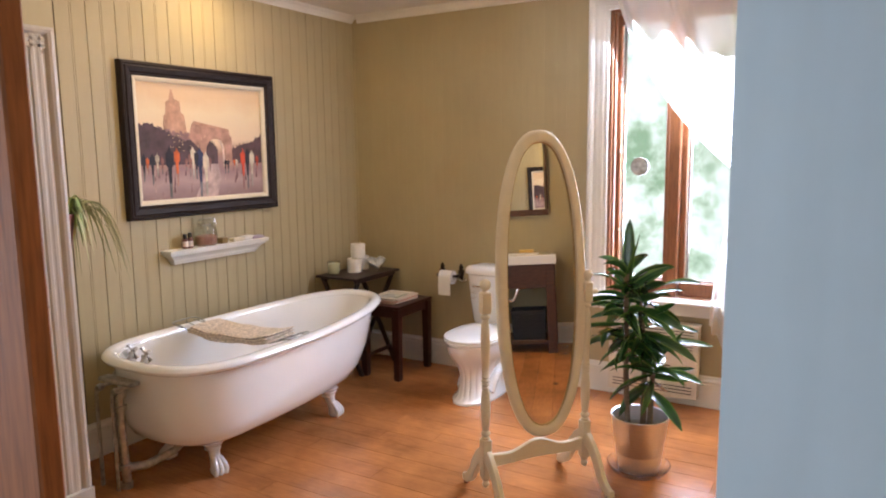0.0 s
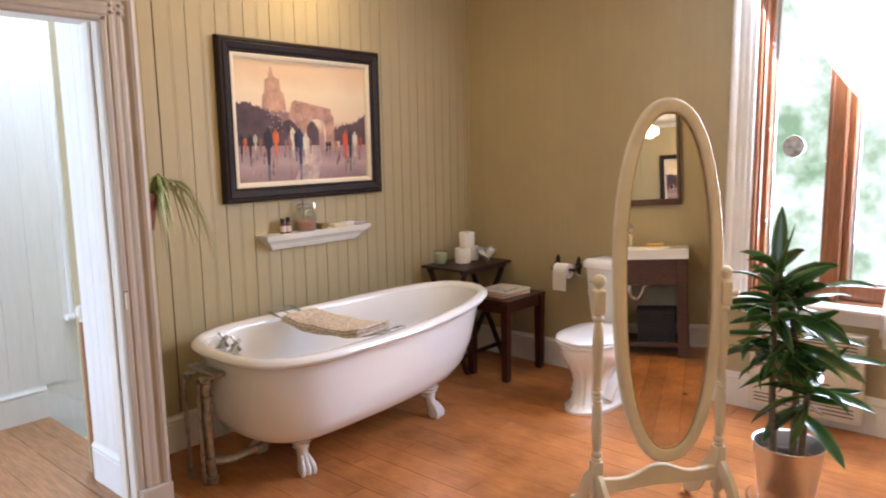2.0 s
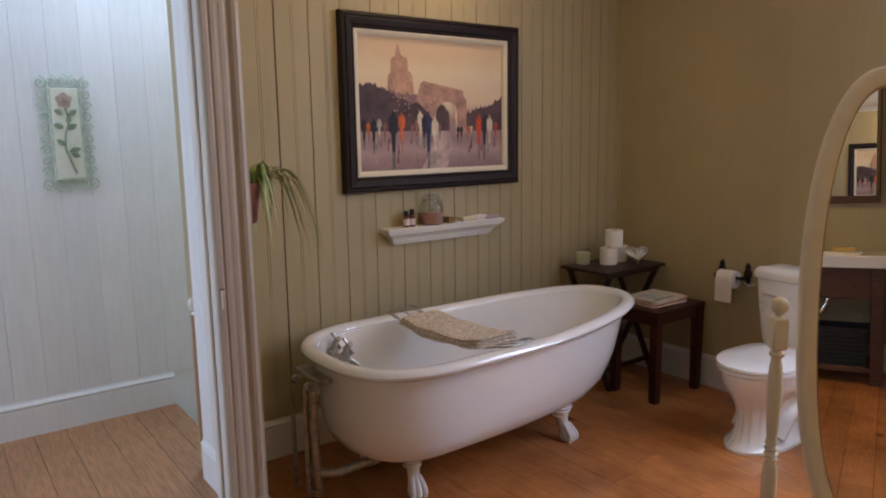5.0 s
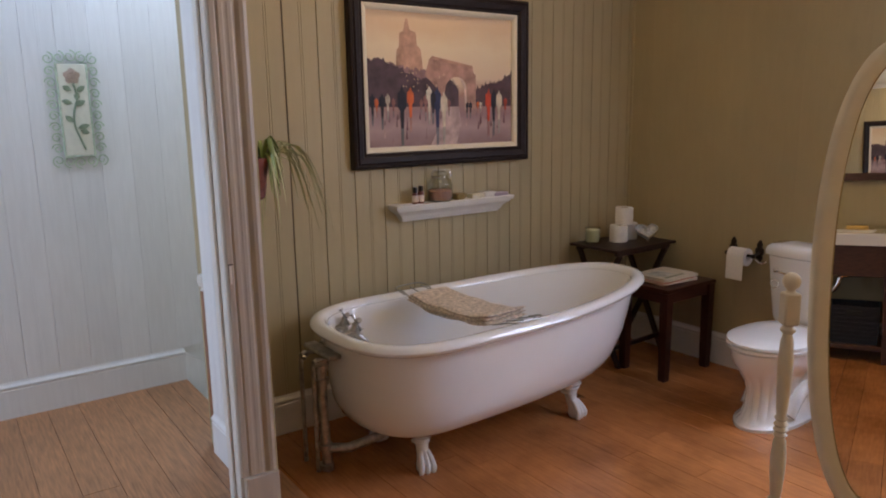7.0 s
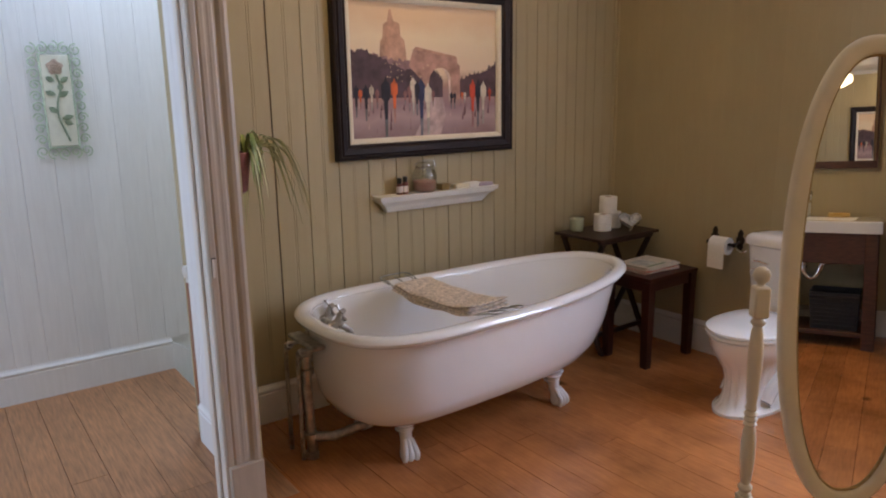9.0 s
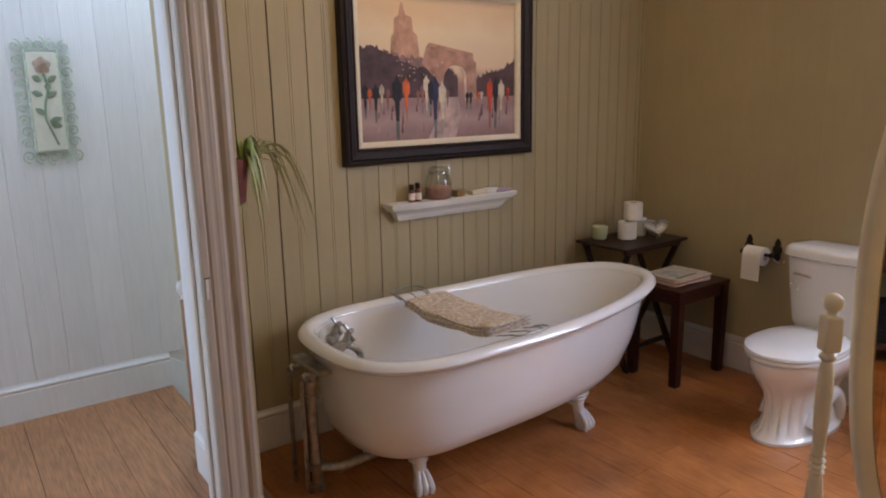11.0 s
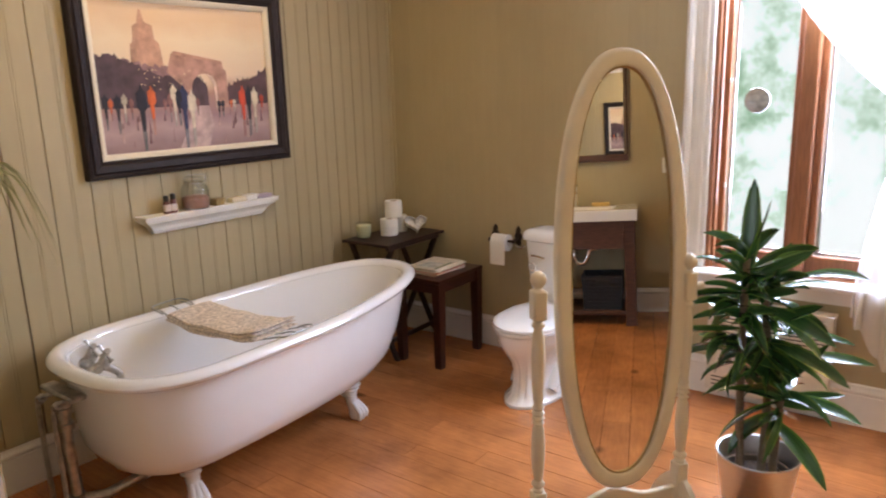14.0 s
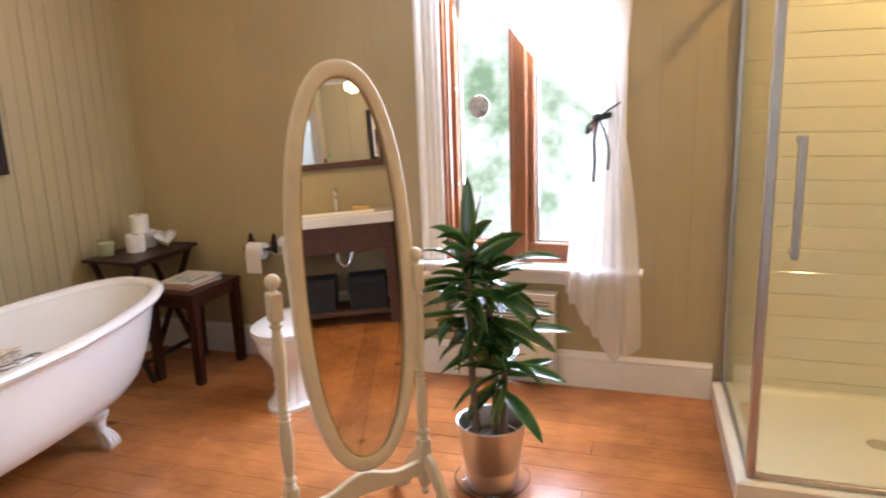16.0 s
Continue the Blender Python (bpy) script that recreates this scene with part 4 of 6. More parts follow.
def spider_plant():
    t = thing("wall_planter", pose(-2.09, YD + 0.053, 1.185), "spider plant in a red-brown wall vase", "plant")
    bm = bmesh.new()
    loft(bm, [[Vector((r * math.cos(a), (-0.053 + 0.012) + max(0.0, r * 1.2 * math.sin(a) + 0.0), z)) if math.sin(a) > 0 else Vector((r * math.cos(a), -0.053, z)) for a in [2 * math.pi * k / 20 + 0.01 for k in range(20)]] for r, z in ((0.02, 0), (0.034, 0.01), (0.042, 0.08), (0.05, 0.15), (0.046, 0.151), (0.03, 0.12))])
    part("vase", bm, M["pottery"], t, "glazed red-brown wall vase", True)
    rg = random.Random(11)
    for i in range(80):
        a = rg.uniform(-0.6, math.pi + 0.6)
        if rg.random() < 0.35:
            a = rg.uniform(1.0, 2.1)
        L = rg.uniform(0.10, 0.20) if i % 3 else rg.uniform(0.24, 0.36)
        rise = rg.uniform(0.04, 0.14)
        d = Vector((math.cos(a) * 0.5, abs(math.sin(a)) * (0.55 if i % 3 else 1.0), 0))
        pts = []
        for k in range(9):
            s = k / 8
            pts.append(Vector((0, 0.0, 0.14)) + d * (L * (s ** 0.9)) * 0.75 + Vector((0, 0, rise * math.sin(s * 1.9) - L * 1.05 * s ** 2.6)))
        w = rg.uniform(0.0028, 0.0052)
        bm = bmesh.new()
        side = Vector((-d.y, d.x, 0)).normalized()
        rows = []
        for k, p in enumerate(pts):
            ww = w * (0.7 + 0.6 * math.sin(min(1, k / 4) * 1.5)) * (1 - (k / 8) ** 3) + 0.0004
            rows.append([p - side * ww, p - Vector((0, 0, ww * 0.5)), p + side * ww])
        loft(bm, rows, (False, False), closed=False)
        part("leaf", bm, M["spider"] if i % 3 else M["spider2"], t, "", True)


spider_plant()
# ---- corner by the toilet ----
def tray_table():
    x0, x1, y0, y1, z = -2.60, -2.235, 3.315, 3.85, 0.705
    t = thing("folding_table", pose((x0 + x1) / 2, (y0 + y1) / 2, 0), "dark brown folding tray table in the corner", "table")
    hx, hy = (x1 - x0) / 2, (y1 - y0) / 2
    part("tabletop", box(bmesh.new(), -hx, -hy, z - 0.018, hx, hy, z, 0.006, 2), M["dark"], t)
    for y in (-hy + 0.06, hy - 0.06):
        for s in (-1, 1):
            bm = bmesh.new()
            yy = y + s * 0.012
            loft(bm, [[Vector((s * (hx - 0.03) + dx, yy + dy, z - 0.018)) for dx, dy in ((-0.016, -0.01), (0.016, -0.01), (0.016, 0.01), (-0.016, 0.01))], [Vector((-s * (hx - 0.01) + dx, yy + dy, 0)) for dx, dy in ((-0.016, -0.01), (0.016, -0.01), (0.016, 0.01), (-0.016, 0.01))]])
            part("leg", bm, M["dark"], t)
    for s in (-1, 1):
        part("stretcher", box(bmesh.new(), s * (hx - 0.055) - 0.012, -hy + 0.06, 0.10, s * (hx - 0.055) + 0.012, hy - 0.06, 0.125, 0.003), M["dark"], t)
        part("bearer", box(bmesh.new(), s * (hx - 0.035) - 0.014, -hy + 0.03, z - 0.042, s * (hx - 0.035) + 0.014, hy - 0.03, z - 0.0185, 0.003), M["dark"], t)


def stool():
    x0, x1, y0, y1, z = -2.265, -1.93, 3.375, 3.815, 0.525
    t = thing("stool", pose((x0 + x1) / 2, (y0 + y1) / 2, 0), "red-brown wooden stool stacked with magazines", "stool")
    hx, hy = (x1 - x0) / 2, (y1 - y0) / 2
    part("seat", box(bmesh.new(), -hx, -hy, z - 0.022, hx, hy, z, 0.007, 2), M["cherry"], t)
    for sx in (-1, 1):
        part("apron", box(bmesh.new(), sx * (hx - 0.03) - 0.009, -hy + 0.04, z - 0.085, sx * (hx - 0.03) + 0.009, hy - 0.04, z - 0.0225, 0.002), M["cherry"], t)
        part("apron", box(bmesh.new(), -hx + 0.04, sx * (hy - 0.03) - 0.009, z - 0.085, hx - 0.04, sx * (hy - 0.03) + 0.009, z - 0.0225, 0.002), M["cherry"], t)
        for sy in (-1, 1):
            bm = bmesh.new()
            cx, cy = sx * (hx - 0.03), sy * (hy - 0.03)
            loft(bm, [[Vector((cx + a * r, cy + b * r, h)) for a, b in ((-1, -1), (1, -1), (1, 1), (-1, 1))] for r, h in ((0.020, 0), (0.022, 0.02), (0.026, z - 0.0225))])
            part("leg", bm, M["cherry"], t)


tray_table()
stool()
rg = random.Random(3)
zz = 0.5252
for i, (cov, dx, dy, th) in enumerate((("mag2", 0.0, 0.0, 0.008), ("mag2", 0.012, -0.008, 0.009), ("mag3", -0.01, 0.006, 0.006), ("mag3", 0.006, 0.012, 0.007), ("mag3", -0.012, 0.0, 0.006))):
    t = thing("magazine", pose(-2.105 + dx, 3.585 + dy, zz, 0, 0, rg.uniform(-9, 9)), "thin printed magazine in a pile on the stool", "magazine", "magazines on the stool")
    part("pages", box(bmesh.new(), -0.103, -0.140, 0.0008, 0.104, 0.140, th - 0.0008), M["pages"], t)
    part("cover", box(bmesh.new(), -0.105, -0.142, th - 0.0008, 0.105, 0.142, th, 0.0002), M[cov], t)
    part("back_cover", box(bmesh.new(), -0.105, -0.142, 0, 0.105, 0.142, 0.0008, 0.0002), M[cov], t)
    if i == 4:
        part("cover_picture", box(bmesh.new(), -0.05, -0.10, th, 0.06, 0.02, th + 0.0006), M["mag1"], t, "printed cover picture")
        part("cover_band", box(bmesh.new(), 0.072, -0.11, th, 0.092, 0.06, th + 0.0006), M["stem"], t, "dark title band")
    zz += th + 0.0004
ZT = 0.7055


def toilet_roll(x, y, z, a=0.0):
    t = thing("toilet_roll", pose(x, y, z, 0, 0, a), "spare white toilet roll on the tray table", "toilet roll", "spare toilet rolls")
    part("paper", lathe(bmesh.new(), [(0.021, 0.001), (0.050, 0.0), (0.0525, 0.002), (0.0535, 0.05), (0.0525, 0.098), (0.050, 0.100), (0.021, 0.099), (0.021, 0.001)], 32), M["paper"], t, "", True)
    part("core", lathe(bmesh.new(), [(0.0205, 0.002), (0.0205, 0.098), (0.0195, 0.098), (0.0195, 0.002), (0.0205, 0.002)], 20), M["core"], t, "", True)
    bm = bmesh.new()
    loft(bm, [[Vector((0.0540 * math.cos(b), 0.0540 * math.sin(b), z_)) for b in (0.0, 0.15, 0.3)] + [Vector((0.0537 * math.cos(b), 0.0537 * math.sin(b), z_)) for b in (0.3, 0.15, 0.0)] for z_ in (0.003, 0.097)])
    part("loose_end", bm, M["paper"], t)


toilet_roll(-2.44, 3.565, ZT, 40)
toilet_roll(-2.47, 3.69, ZT, 190)
toilet_roll(-2.455, 3.63, ZT + 0.1005, 300)
candle = thing("candle", pose(-2.515, 3.42, ZT), "pale green candle in a glass tumbler", "candle")
part("tumbler", lathe(bmesh.new(), [(0, 0), (0.040, 0), (0.043, 0.004), (0.047, 0.092), (0.0445, 0.092), (0.041, 0.008), (0, 0.008)], 28), M["jar_glass"], candle, "", True)
part("wax", lathe(bmesh.new(), [(0, 0.009), (0.0402, 0.009), (0.0435, 0.078), (0.030, 0.075), (0, 0.076)], 28), M["wax"], candle, "", True)
part("wick", tube(bmesh.new(), [(0, 0, 0.075), (0.002, 0, 0.086)], 0.0012, 6), M["black"], candle)
# heart-shaped dish propped on edge
bm = bmesh.new()


def heart(k, n=40):
    return [Vector((k * 0.0044 * 16 * math.sin(a) ** 3, 0, k * 0.0044 * (13 * math.cos(a) - 5 * math.cos(2 * a) - 2 * math.cos(3 * a) - math.cos(4 * a)))) for a in [2 * math.pi * i / n for i in range(n)]]


dish = thing("heart_dish", pose(-2.33, 3.69, ZT + 0.058, -55, 0, 50), "heart-shaped glass dish with a silver edge", "dish")
loft(bm, [[p + Vector((0, d, 0)) for p in heart(k)] for k, d in ((0.3, 0.030), (0.7, 0.026), (0.93, 0.010), (1.0, -0.012), (0.96, -0.012), (0.88, 0.006), (0.66, 0.018), (0.3, 0.022))])
part("bowl", bm, M["frosted"], dish, "", True)
bm = bmesh.new()
hp = [p + Vector((0, -0.013, 0)) for p in heart(0.985)]
tube(bm, hp + [hp[0]], 0.004, 8)
part("edge", bm, M["chrome"], dish, "silver edge", True)
stand = part("foot", tube(bmesh.new(), [(0, 0.03, -0.02), (0, 0.055, -0.075)], 0.004, 8), M["chrome"], dish)


# ---- toilet ----
def oval(cx, y0, y1, hw, z, n=40, front=2.0, back=3.0):
    yc = y0 + (y1 - y0) * 0.48
    out = []
    for i in range(n):
        a = 2 * math.pi * i / n
        c, s = math.cos(a), math.sin(a)
        p = front if s < 0 else back
        out.append(Vector((cx + hw * math.copysign(abs(c) ** (2 / p), c), yc + (yc - y0 if s < 0 else y1 - yc) * math.copysign(abs(s) ** (2 / p), s), z)))
    return out


def toilet():
    t = thing("toilet", pose(-1.342, 3.88, 0), "white ceramic close-coupled toilet with its lid down", "toilet")
    bm = bmesh.new()
    rows = [(0.0, -0.70, -0.16, 0.140), (0.014, -0.70, -0.16, 0.140), (0.022, -0.690, -0.16, 0.130), (0.045, -0.668, -0.16, 0.112), (0.10, -0.652, -0.15, 0.098), (0.17, -0.648, -0.14, 0.096), (0.22, -0.660, -0.12, 0.112), (0.27, -0.695, -0.10, 0.145), (0.31, -0.72, -0.08, 0.168), (0.345, -0.733, -0.06, 0.178), (0.375, -0.735, -0.05, 0.180), (0.382, -0.725, -0.06, 0.172)]
    rings = []
    for z, a, b, h in rows:
        ring = oval(0, a, b, h, z, 120)
        if 0.04 < z < 0.25:
            # shallow flutes round the pedestal
            mid = Vector((0, (a + b) / 2, z))
            ring = [mid + (p - mid) * (1 - 0.045 * max(0, math.cos(i * 2 * math.pi * 20 / 120))) for i, p in enumerate(ring)]
        rings.append(ring)
    loft(bm, rings)
    part("bowl", bm, M["ceramic"], t, "", True)
    for s in (-1, 1):
        bm = bmesh.new()
        tube(bm, spline([(s * 0.10, -0.50, 0.05), (s * 0.105, -0.42, 0.14), (s * 0.10, -0.30, 0.17), (s * 0.098, -0.24, 0.10), (s * 0.09, -0.22, 0.03)], 5), 0.034, 12)
        part("trapway", bm, M["ceramic"], t, "", True)
    bm = bmesh.new()
    loft(bm, [oval(0, a, b, h, z) for z, a, b, h in ((0.384, -0.735, -0.24, 0.180), (0.388, -0.742, -0.235, 0.185), (0.400, -0.742, -0.235, 0.185), (0.404, -0.735, -0.24, 0.18))])
    part("seat", bm, M["ceramic"], t, "", True)
    bm = bmesh.new()
    loft(bm, [oval(0, a, b, h, z) for z, a, b, h in ((0.406, -0.738, -0.235, 0.182), (0.410, -0.743, -0.23, 0.187), (0.420, -0.740, -0.23, 0.185), (0.427, -0.715, -0.245, 0.165), (0.430, -0.60, -0.30, 0.09))])
    part("lid", bm, M["ceramic"], t, "", True)
    for s in (-1, 1):
        part("hinge", box(bmesh.new(), s * 0.075 - 0.02, -0.235, 0.384, s * 0.075 + 0.02, -0.205, 0.412, 0.006, 2), M["plate"], t)
    bm = bmesh.new()

    def tk(z, hw, y0, y1, r=5.0):
        return [Vector((hw * math.copysign(abs(math.cos(a)) ** (2 / r), math.cos(a)), (y0 + y1) / 2 + (y1 - y0) / 2 * math.copysign(abs(math.sin(a)) ** (2 / r), math.sin(a)), z)) for a in [2 * math.pi * (i + 0.5) / 48 for i in range(48)]]
    loft(bm, [tk(0.385, 0.175, -0.19, -0.01), (tk(0.42, 0.195, -0.195, -0.006)), tk(0.56, 0.215, -0.20, -0.004), tk(0.738, 0.234, -0.205, -0.003)])
    tank = part("tank", bm, M["ceramic"], t, "", True)
    bm = bmesh.new()
    loft(bm, [tk(0.739, 0.236, -0.212, 0.0), tk(0.745, 0.246, -0.222, 0.0), tk(0.768, 0.248, -0.224, 0.0), tk(0.786, 0.24, -0.215, -0.004), tk(0.797, 0.225, -0.20, -0.012), tk(0.801, 0.16, -0.15, -0.03)])
    part("tank_lid", bm, M["ceramic"], t, "", True)
    bm = bmesh.new()
    lathe(bm, [(0, -0.012), (0.014, -0.012), (0.016, 0)], 16, pose(-0.165, -0.208, 0.665, 90, 0, 0))
    tube(bm, spline([(-0.165, -0.222, 0.665), (-0.14, -0.228, 0.668), (-0.10, -0.226, 0.662), (-0.085, -0.224, 0.658)], 4), [0.006] * 12 + [0.008], 8)
    part("lever", bm, M["chrome"], t, "chrome flush lever", True)
    bm = bmesh.new()
    tube(bm, [(-0.165 + 0.022 * math.cos(a), -0.214, 0.60 + 0.022 * math.sin(a)) for a in [2 * math.pi * k / 20 for k in range(21)]], 0.0025, 6)
    part("ring", bm, M["chrome"], t, "thin wire ring", True)
    bm = bmesh.new()
    tube(bm, spline([(-0.17, -0.10, 0.39), (-0.19, -0.08, 0.30), (-0.21, -0.04, 0.18), (-0.22, -0.035, 0.16)], 5), 0.006, 8)
    lathe(bm, [(0, -0.02), (0.014, -0.018), (0.016, 0.0), (0.014, 0.02), (0, 0.022)], 12, pose(-0.22, -0.03, 0.15))
    tube(bm, [(-0.22, -0.03, 0.15), (-0.22, -0.03, 0.0)], 0.008, 8)
    part("supply_valve", bm, M["old_chrome"], t, "", True)


toilet()


def paper_holder():
    t = thing("paper_holder", pose(-1.80, YB, 0.70), "dark bronze wall holder with a toilet roll", "toilet paper holder")
    for x in (-0.078, 0.078):
        bm = bmesh.new()
        prof = [(0, -0.055), (0.012, -0.045), (0.020, -0.03), (0.015, -0.018), (0.024, 0.0), (0.024, 0.02), (0.012, 0.032), (0.017, 0.045), (0.010, 0.058), (0.004, 0.07)]
        pts = [(a, b) for a, b in prof] + [(-a, b) for a, b in reversed(prof[1:])]
        loft(bm, [[Vector((x + a * k, y, b * k)) for a, b in pts] for y, k in ((-0.013, 1.0), (-0.019, 1.0), (-0.023, 0.75))])
        tube(bm, [(x, -0.02, 0.0), (x, -0.05, -0.005), (x, -0.075, -0.012)], [0.008, 0.007, 0.009], 10)
        bmesh.ops.create_uvsphere(bm, u_segments=12, v_segments=8, radius=0.013, matrix=pose(x, -0.078, -0.012))
        part("bracket", bm, M["bronze"], t, "", True)
    bm = tube(bmesh.new(), [(-0.078, -0.078, -0.012), (0.078, -0.078, -0.012)], 0.008, 10)
    part("bar", bm, M["bronze"], t, "", True)
    bm = bmesh.new()
    tube(bm, spline([(0.085, -0.06, -0.03), (0.115, -0.07, -0.045), (0.14, -0.075, -0.04), (0.15, -0.07, -0.03)], 5), 0.006, 8)
    part("hook", bm, M["chrome"], t, "", True)
    roll = part("roll", lathe(bmesh.new(), [(0.021, -0.05), (0.048, -0.05), (0.0485, 0.05), (0.021, 0.05), (0.021, -0.05)], 32, pose(0, -0.078, -0.022, 0, 90, 0)), M["paper"], t, "white toilet roll", True)
    bm = bmesh.new()
    path = [Vector((0, -0.078 - 0.0490 * math.sin(a), -0.022 + 0.0490 * math.cos(a))) for a in [math.pi * k / 16 for k in range(9)]] + [Vector((0, -0.1272, -0.022 - d)) for d in (0.03, 0.07, 0.10, 0.125)]
    loft(bm, [[p + Vector((-0.05, 0, 0)), p + Vector((0.05, 0, 0)), p + Vector((0.05, -0.0008, 0)), p + Vector((-0.05, -0.0008, 0))] for p in path])
    part("sheet", bm, M["paper"], t, "", True)


paper_holder()


# ---- standing mirror ----
def cheval_mirror():
    t = thing("cheval_mirror", pose(-0.485, 2.39, 0, 0, 0, 53), "cream painted oval cheval mirror on turned posts", "mirror")
    post = [(0.0, 0.072), (0.010, 0.075), (0.016, 0.09), (0.010, 0.104), (0.018, 0.112), (0.019, 0.12)]
    upper = [(0.0165, 0.300), (0.020, 0.306), (0.014, 0.314), (0.021, 0.324), (0.021, 0.330), (0.013, 0.340), (0.0165, 0.36), (0.021, 0.42), (0.0215, 0.47), (0.018, 0.515), (0.013, 0.53), (0.020, 0.537), (0.013, 0.545), (0.021, 0.553), (0.014, 0.562), (0.021, 0.570), (0.013, 0.58), (0.019, 0.588), (0.014, 0.598), (0.016, 0.62), (0.020, 0.70), (0.0215, 0.76), (0.018, 0.82), (0.013, 0.845), (0.021, 0.853), (0.021, 0.860), (0.014, 0.868), (0.016, 0.875)]
    top = [(0.016, 0.964), (0.011, 0.971), (0.012, 0.976), (0.021, 0.984), (0.025, 0.998), (0.021, 1.013), (0.010, 1.022), (0, 1.024)]
    bm = bmesh.new()
    lathe(bm, post, 18)
    box(bm, -0.0215, -0.0215, 0.12, 0.0215, 0.0215, 0.30, 0.004)
    lathe(bm, upper, 18)
    box(bm, -0.022, -0.022, 0.872, 0.022, 0.022, 0.966, 0.005)
    lathe(bm, top, 18)
    me = mesh("post", bm, M["cream"], True)
    for x in (-0.268, 0.252):
        o = new("post", me)
        o.parent = t
        o.location = (x, 0, 0.006 if x > 0 else 0)
        if x < 0:
            continue
        part("pivot_knob", lathe(bmesh.new(), [(0.0, 0), (0.008, 0.0), (0.008, 0.012), (0.014, 0.02), (0.014, 0.032), (0.008, 0.038), (0, 0.039)], 14, pose(x + 0.02, 0, 0.92, 0, 90, 0)), M["cream"], t, "", True)
    # curved legs
    for x in (-0.268, 0.252):
        for s in (-1, 1):
            bm = bmesh.new()
            line = spline([(x, s * 0.018, 0.225), (x, s * 0.05, 0.205), (x, s * 0.10, 0.15), (x, s * 0.145, 0.075), (x, s * 0.195, 0.035), (x, s * 0.225, 0.030)], 5)
            rows = []
            for i, p in enumerate(line):
                d = (line[min(i + 1, len(line) - 1)] - line[max(i - 1, 0)]).normalized()
                nrm = Vector((0, -d.z, d.y)) * (s)
                hgt = 0.032 - 0.014 * i / len(line)
                rows.append([p + nrm * hgt * b + Vector((a * 0.014, 0, 0)) for a, b in ((-1, -0.7), (-0.7, -1), (0.7, -1), (1, -0.7), (1, 0.7), (0.7, 1), (-0.7, 1), (-1, 0.7))])
            loft(bm, rows)
            leg = part("leg", bm, M["cream"], t, "", True)
            part("foot", lathe(bmesh.new(), [(0, 0), (0.010, 0), (0.012, 0.008), (0.009, 0.018), (0, 0.02)], 12, pose(x, s * 0.215, 0)), M["jamb"], leg, "brown foot pad")
    # shaped stretcher
    bm = bmesh.new()
    up, lo = [], []
    for i in range(25):
        u = -1 + 2 * i / 24
        up.append(0.232 + 0.018 * math.cos(u * math.pi * 1.0) + 0.010 * math.cos(2 * math.pi * u))
        lo.append(0.165 + 0.012 * (1 - abs(u)))
    loft(bm, [[Vector((-0.008 + u * 0.24, y, z)) for y, z in ((-0.011, lo[i]), (0.011, lo[i]), (0.011, up[i] - 0.004), (0.007, up[i]), (-0.007, up[i]), (-0.011, up[i] - 0.004))] for i, u in enumerate([-1 + 2 * k / 24 for k in range(25)])])
    part("stretcher", bm, M["cream"], t, "", True)
    # swinging oval
    piv = pose(-0.010, 0, 0.963, -2.75, 0, 2.5) @ Matrix.Translation((0.023, 0, 0.007))
    A, B, n = 0.233, 0.692, 120

    def egg(inset, y, k):
        """A point on the full-shouldered oval, set in from its outer edge."""
        a = 2 * math.pi * k / n
        c, s = math.cos(a), math.sin(a)
        return piv @ Vector(((A - inset) * math.copysign(abs(c) ** 0.87, c), y, (B - inset) * math.copysign(abs(s) ** 0.87, s)))
    bm = bmesh.new()
    prof = [(0.0, 0.004), (0.0, -0.006), (0.003, -0.012), (0.008, -0.0165), (0.016, -0.0185), (0.042, -0.0175), (0.048, -0.0155), (0.0515, -0.0105), (0.0525, 0.006), (0.030, 0.016), (0.004, 0.012)]
    rows = [[egg(o, y, k) for o, y in prof] for k in range(n)]
    loft(bm, rows + [rows[0]], (False, False))
    bmesh.ops.remove_doubles(bm, verts=bm.verts, dist=1e-5)
    part("oval_frame", bm, M["cream"], t, "flat cream oval frame", True)
    bm = bmesh.new()
    rows = [[egg(o, y, k) for o, y in ((0.0518, -0.008), (0.0545, -0.0092), (0.0575, -0.0075), (0.0585, -0.0038), (0.0518, -0.0038))] for k in range(n)]
    loft(bm, rows + [rows[0]], (False, False))
    bmesh.ops.remove_doubles(bm, verts=bm.verts, dist=1e-5)
    part("inner_lip", bm, M["brass"], t, "dull gilt inner lip", True)
    bm = bmesh.new()
    loft(bm, [[egg(0.0527, y, k) for k in range(n)] for y in (-0.0035, 0.004)])
    part("mirror_glass", bm, M["mirror"], t, "clear mirror glass")
    bm = bmesh.new()
    loft(bm, [[egg(0.0527, y, k) for k in range(n)] for y in (0.0045, 0.010)])
    part("backing", bm, M["cream"], t)


cheval_mirror()


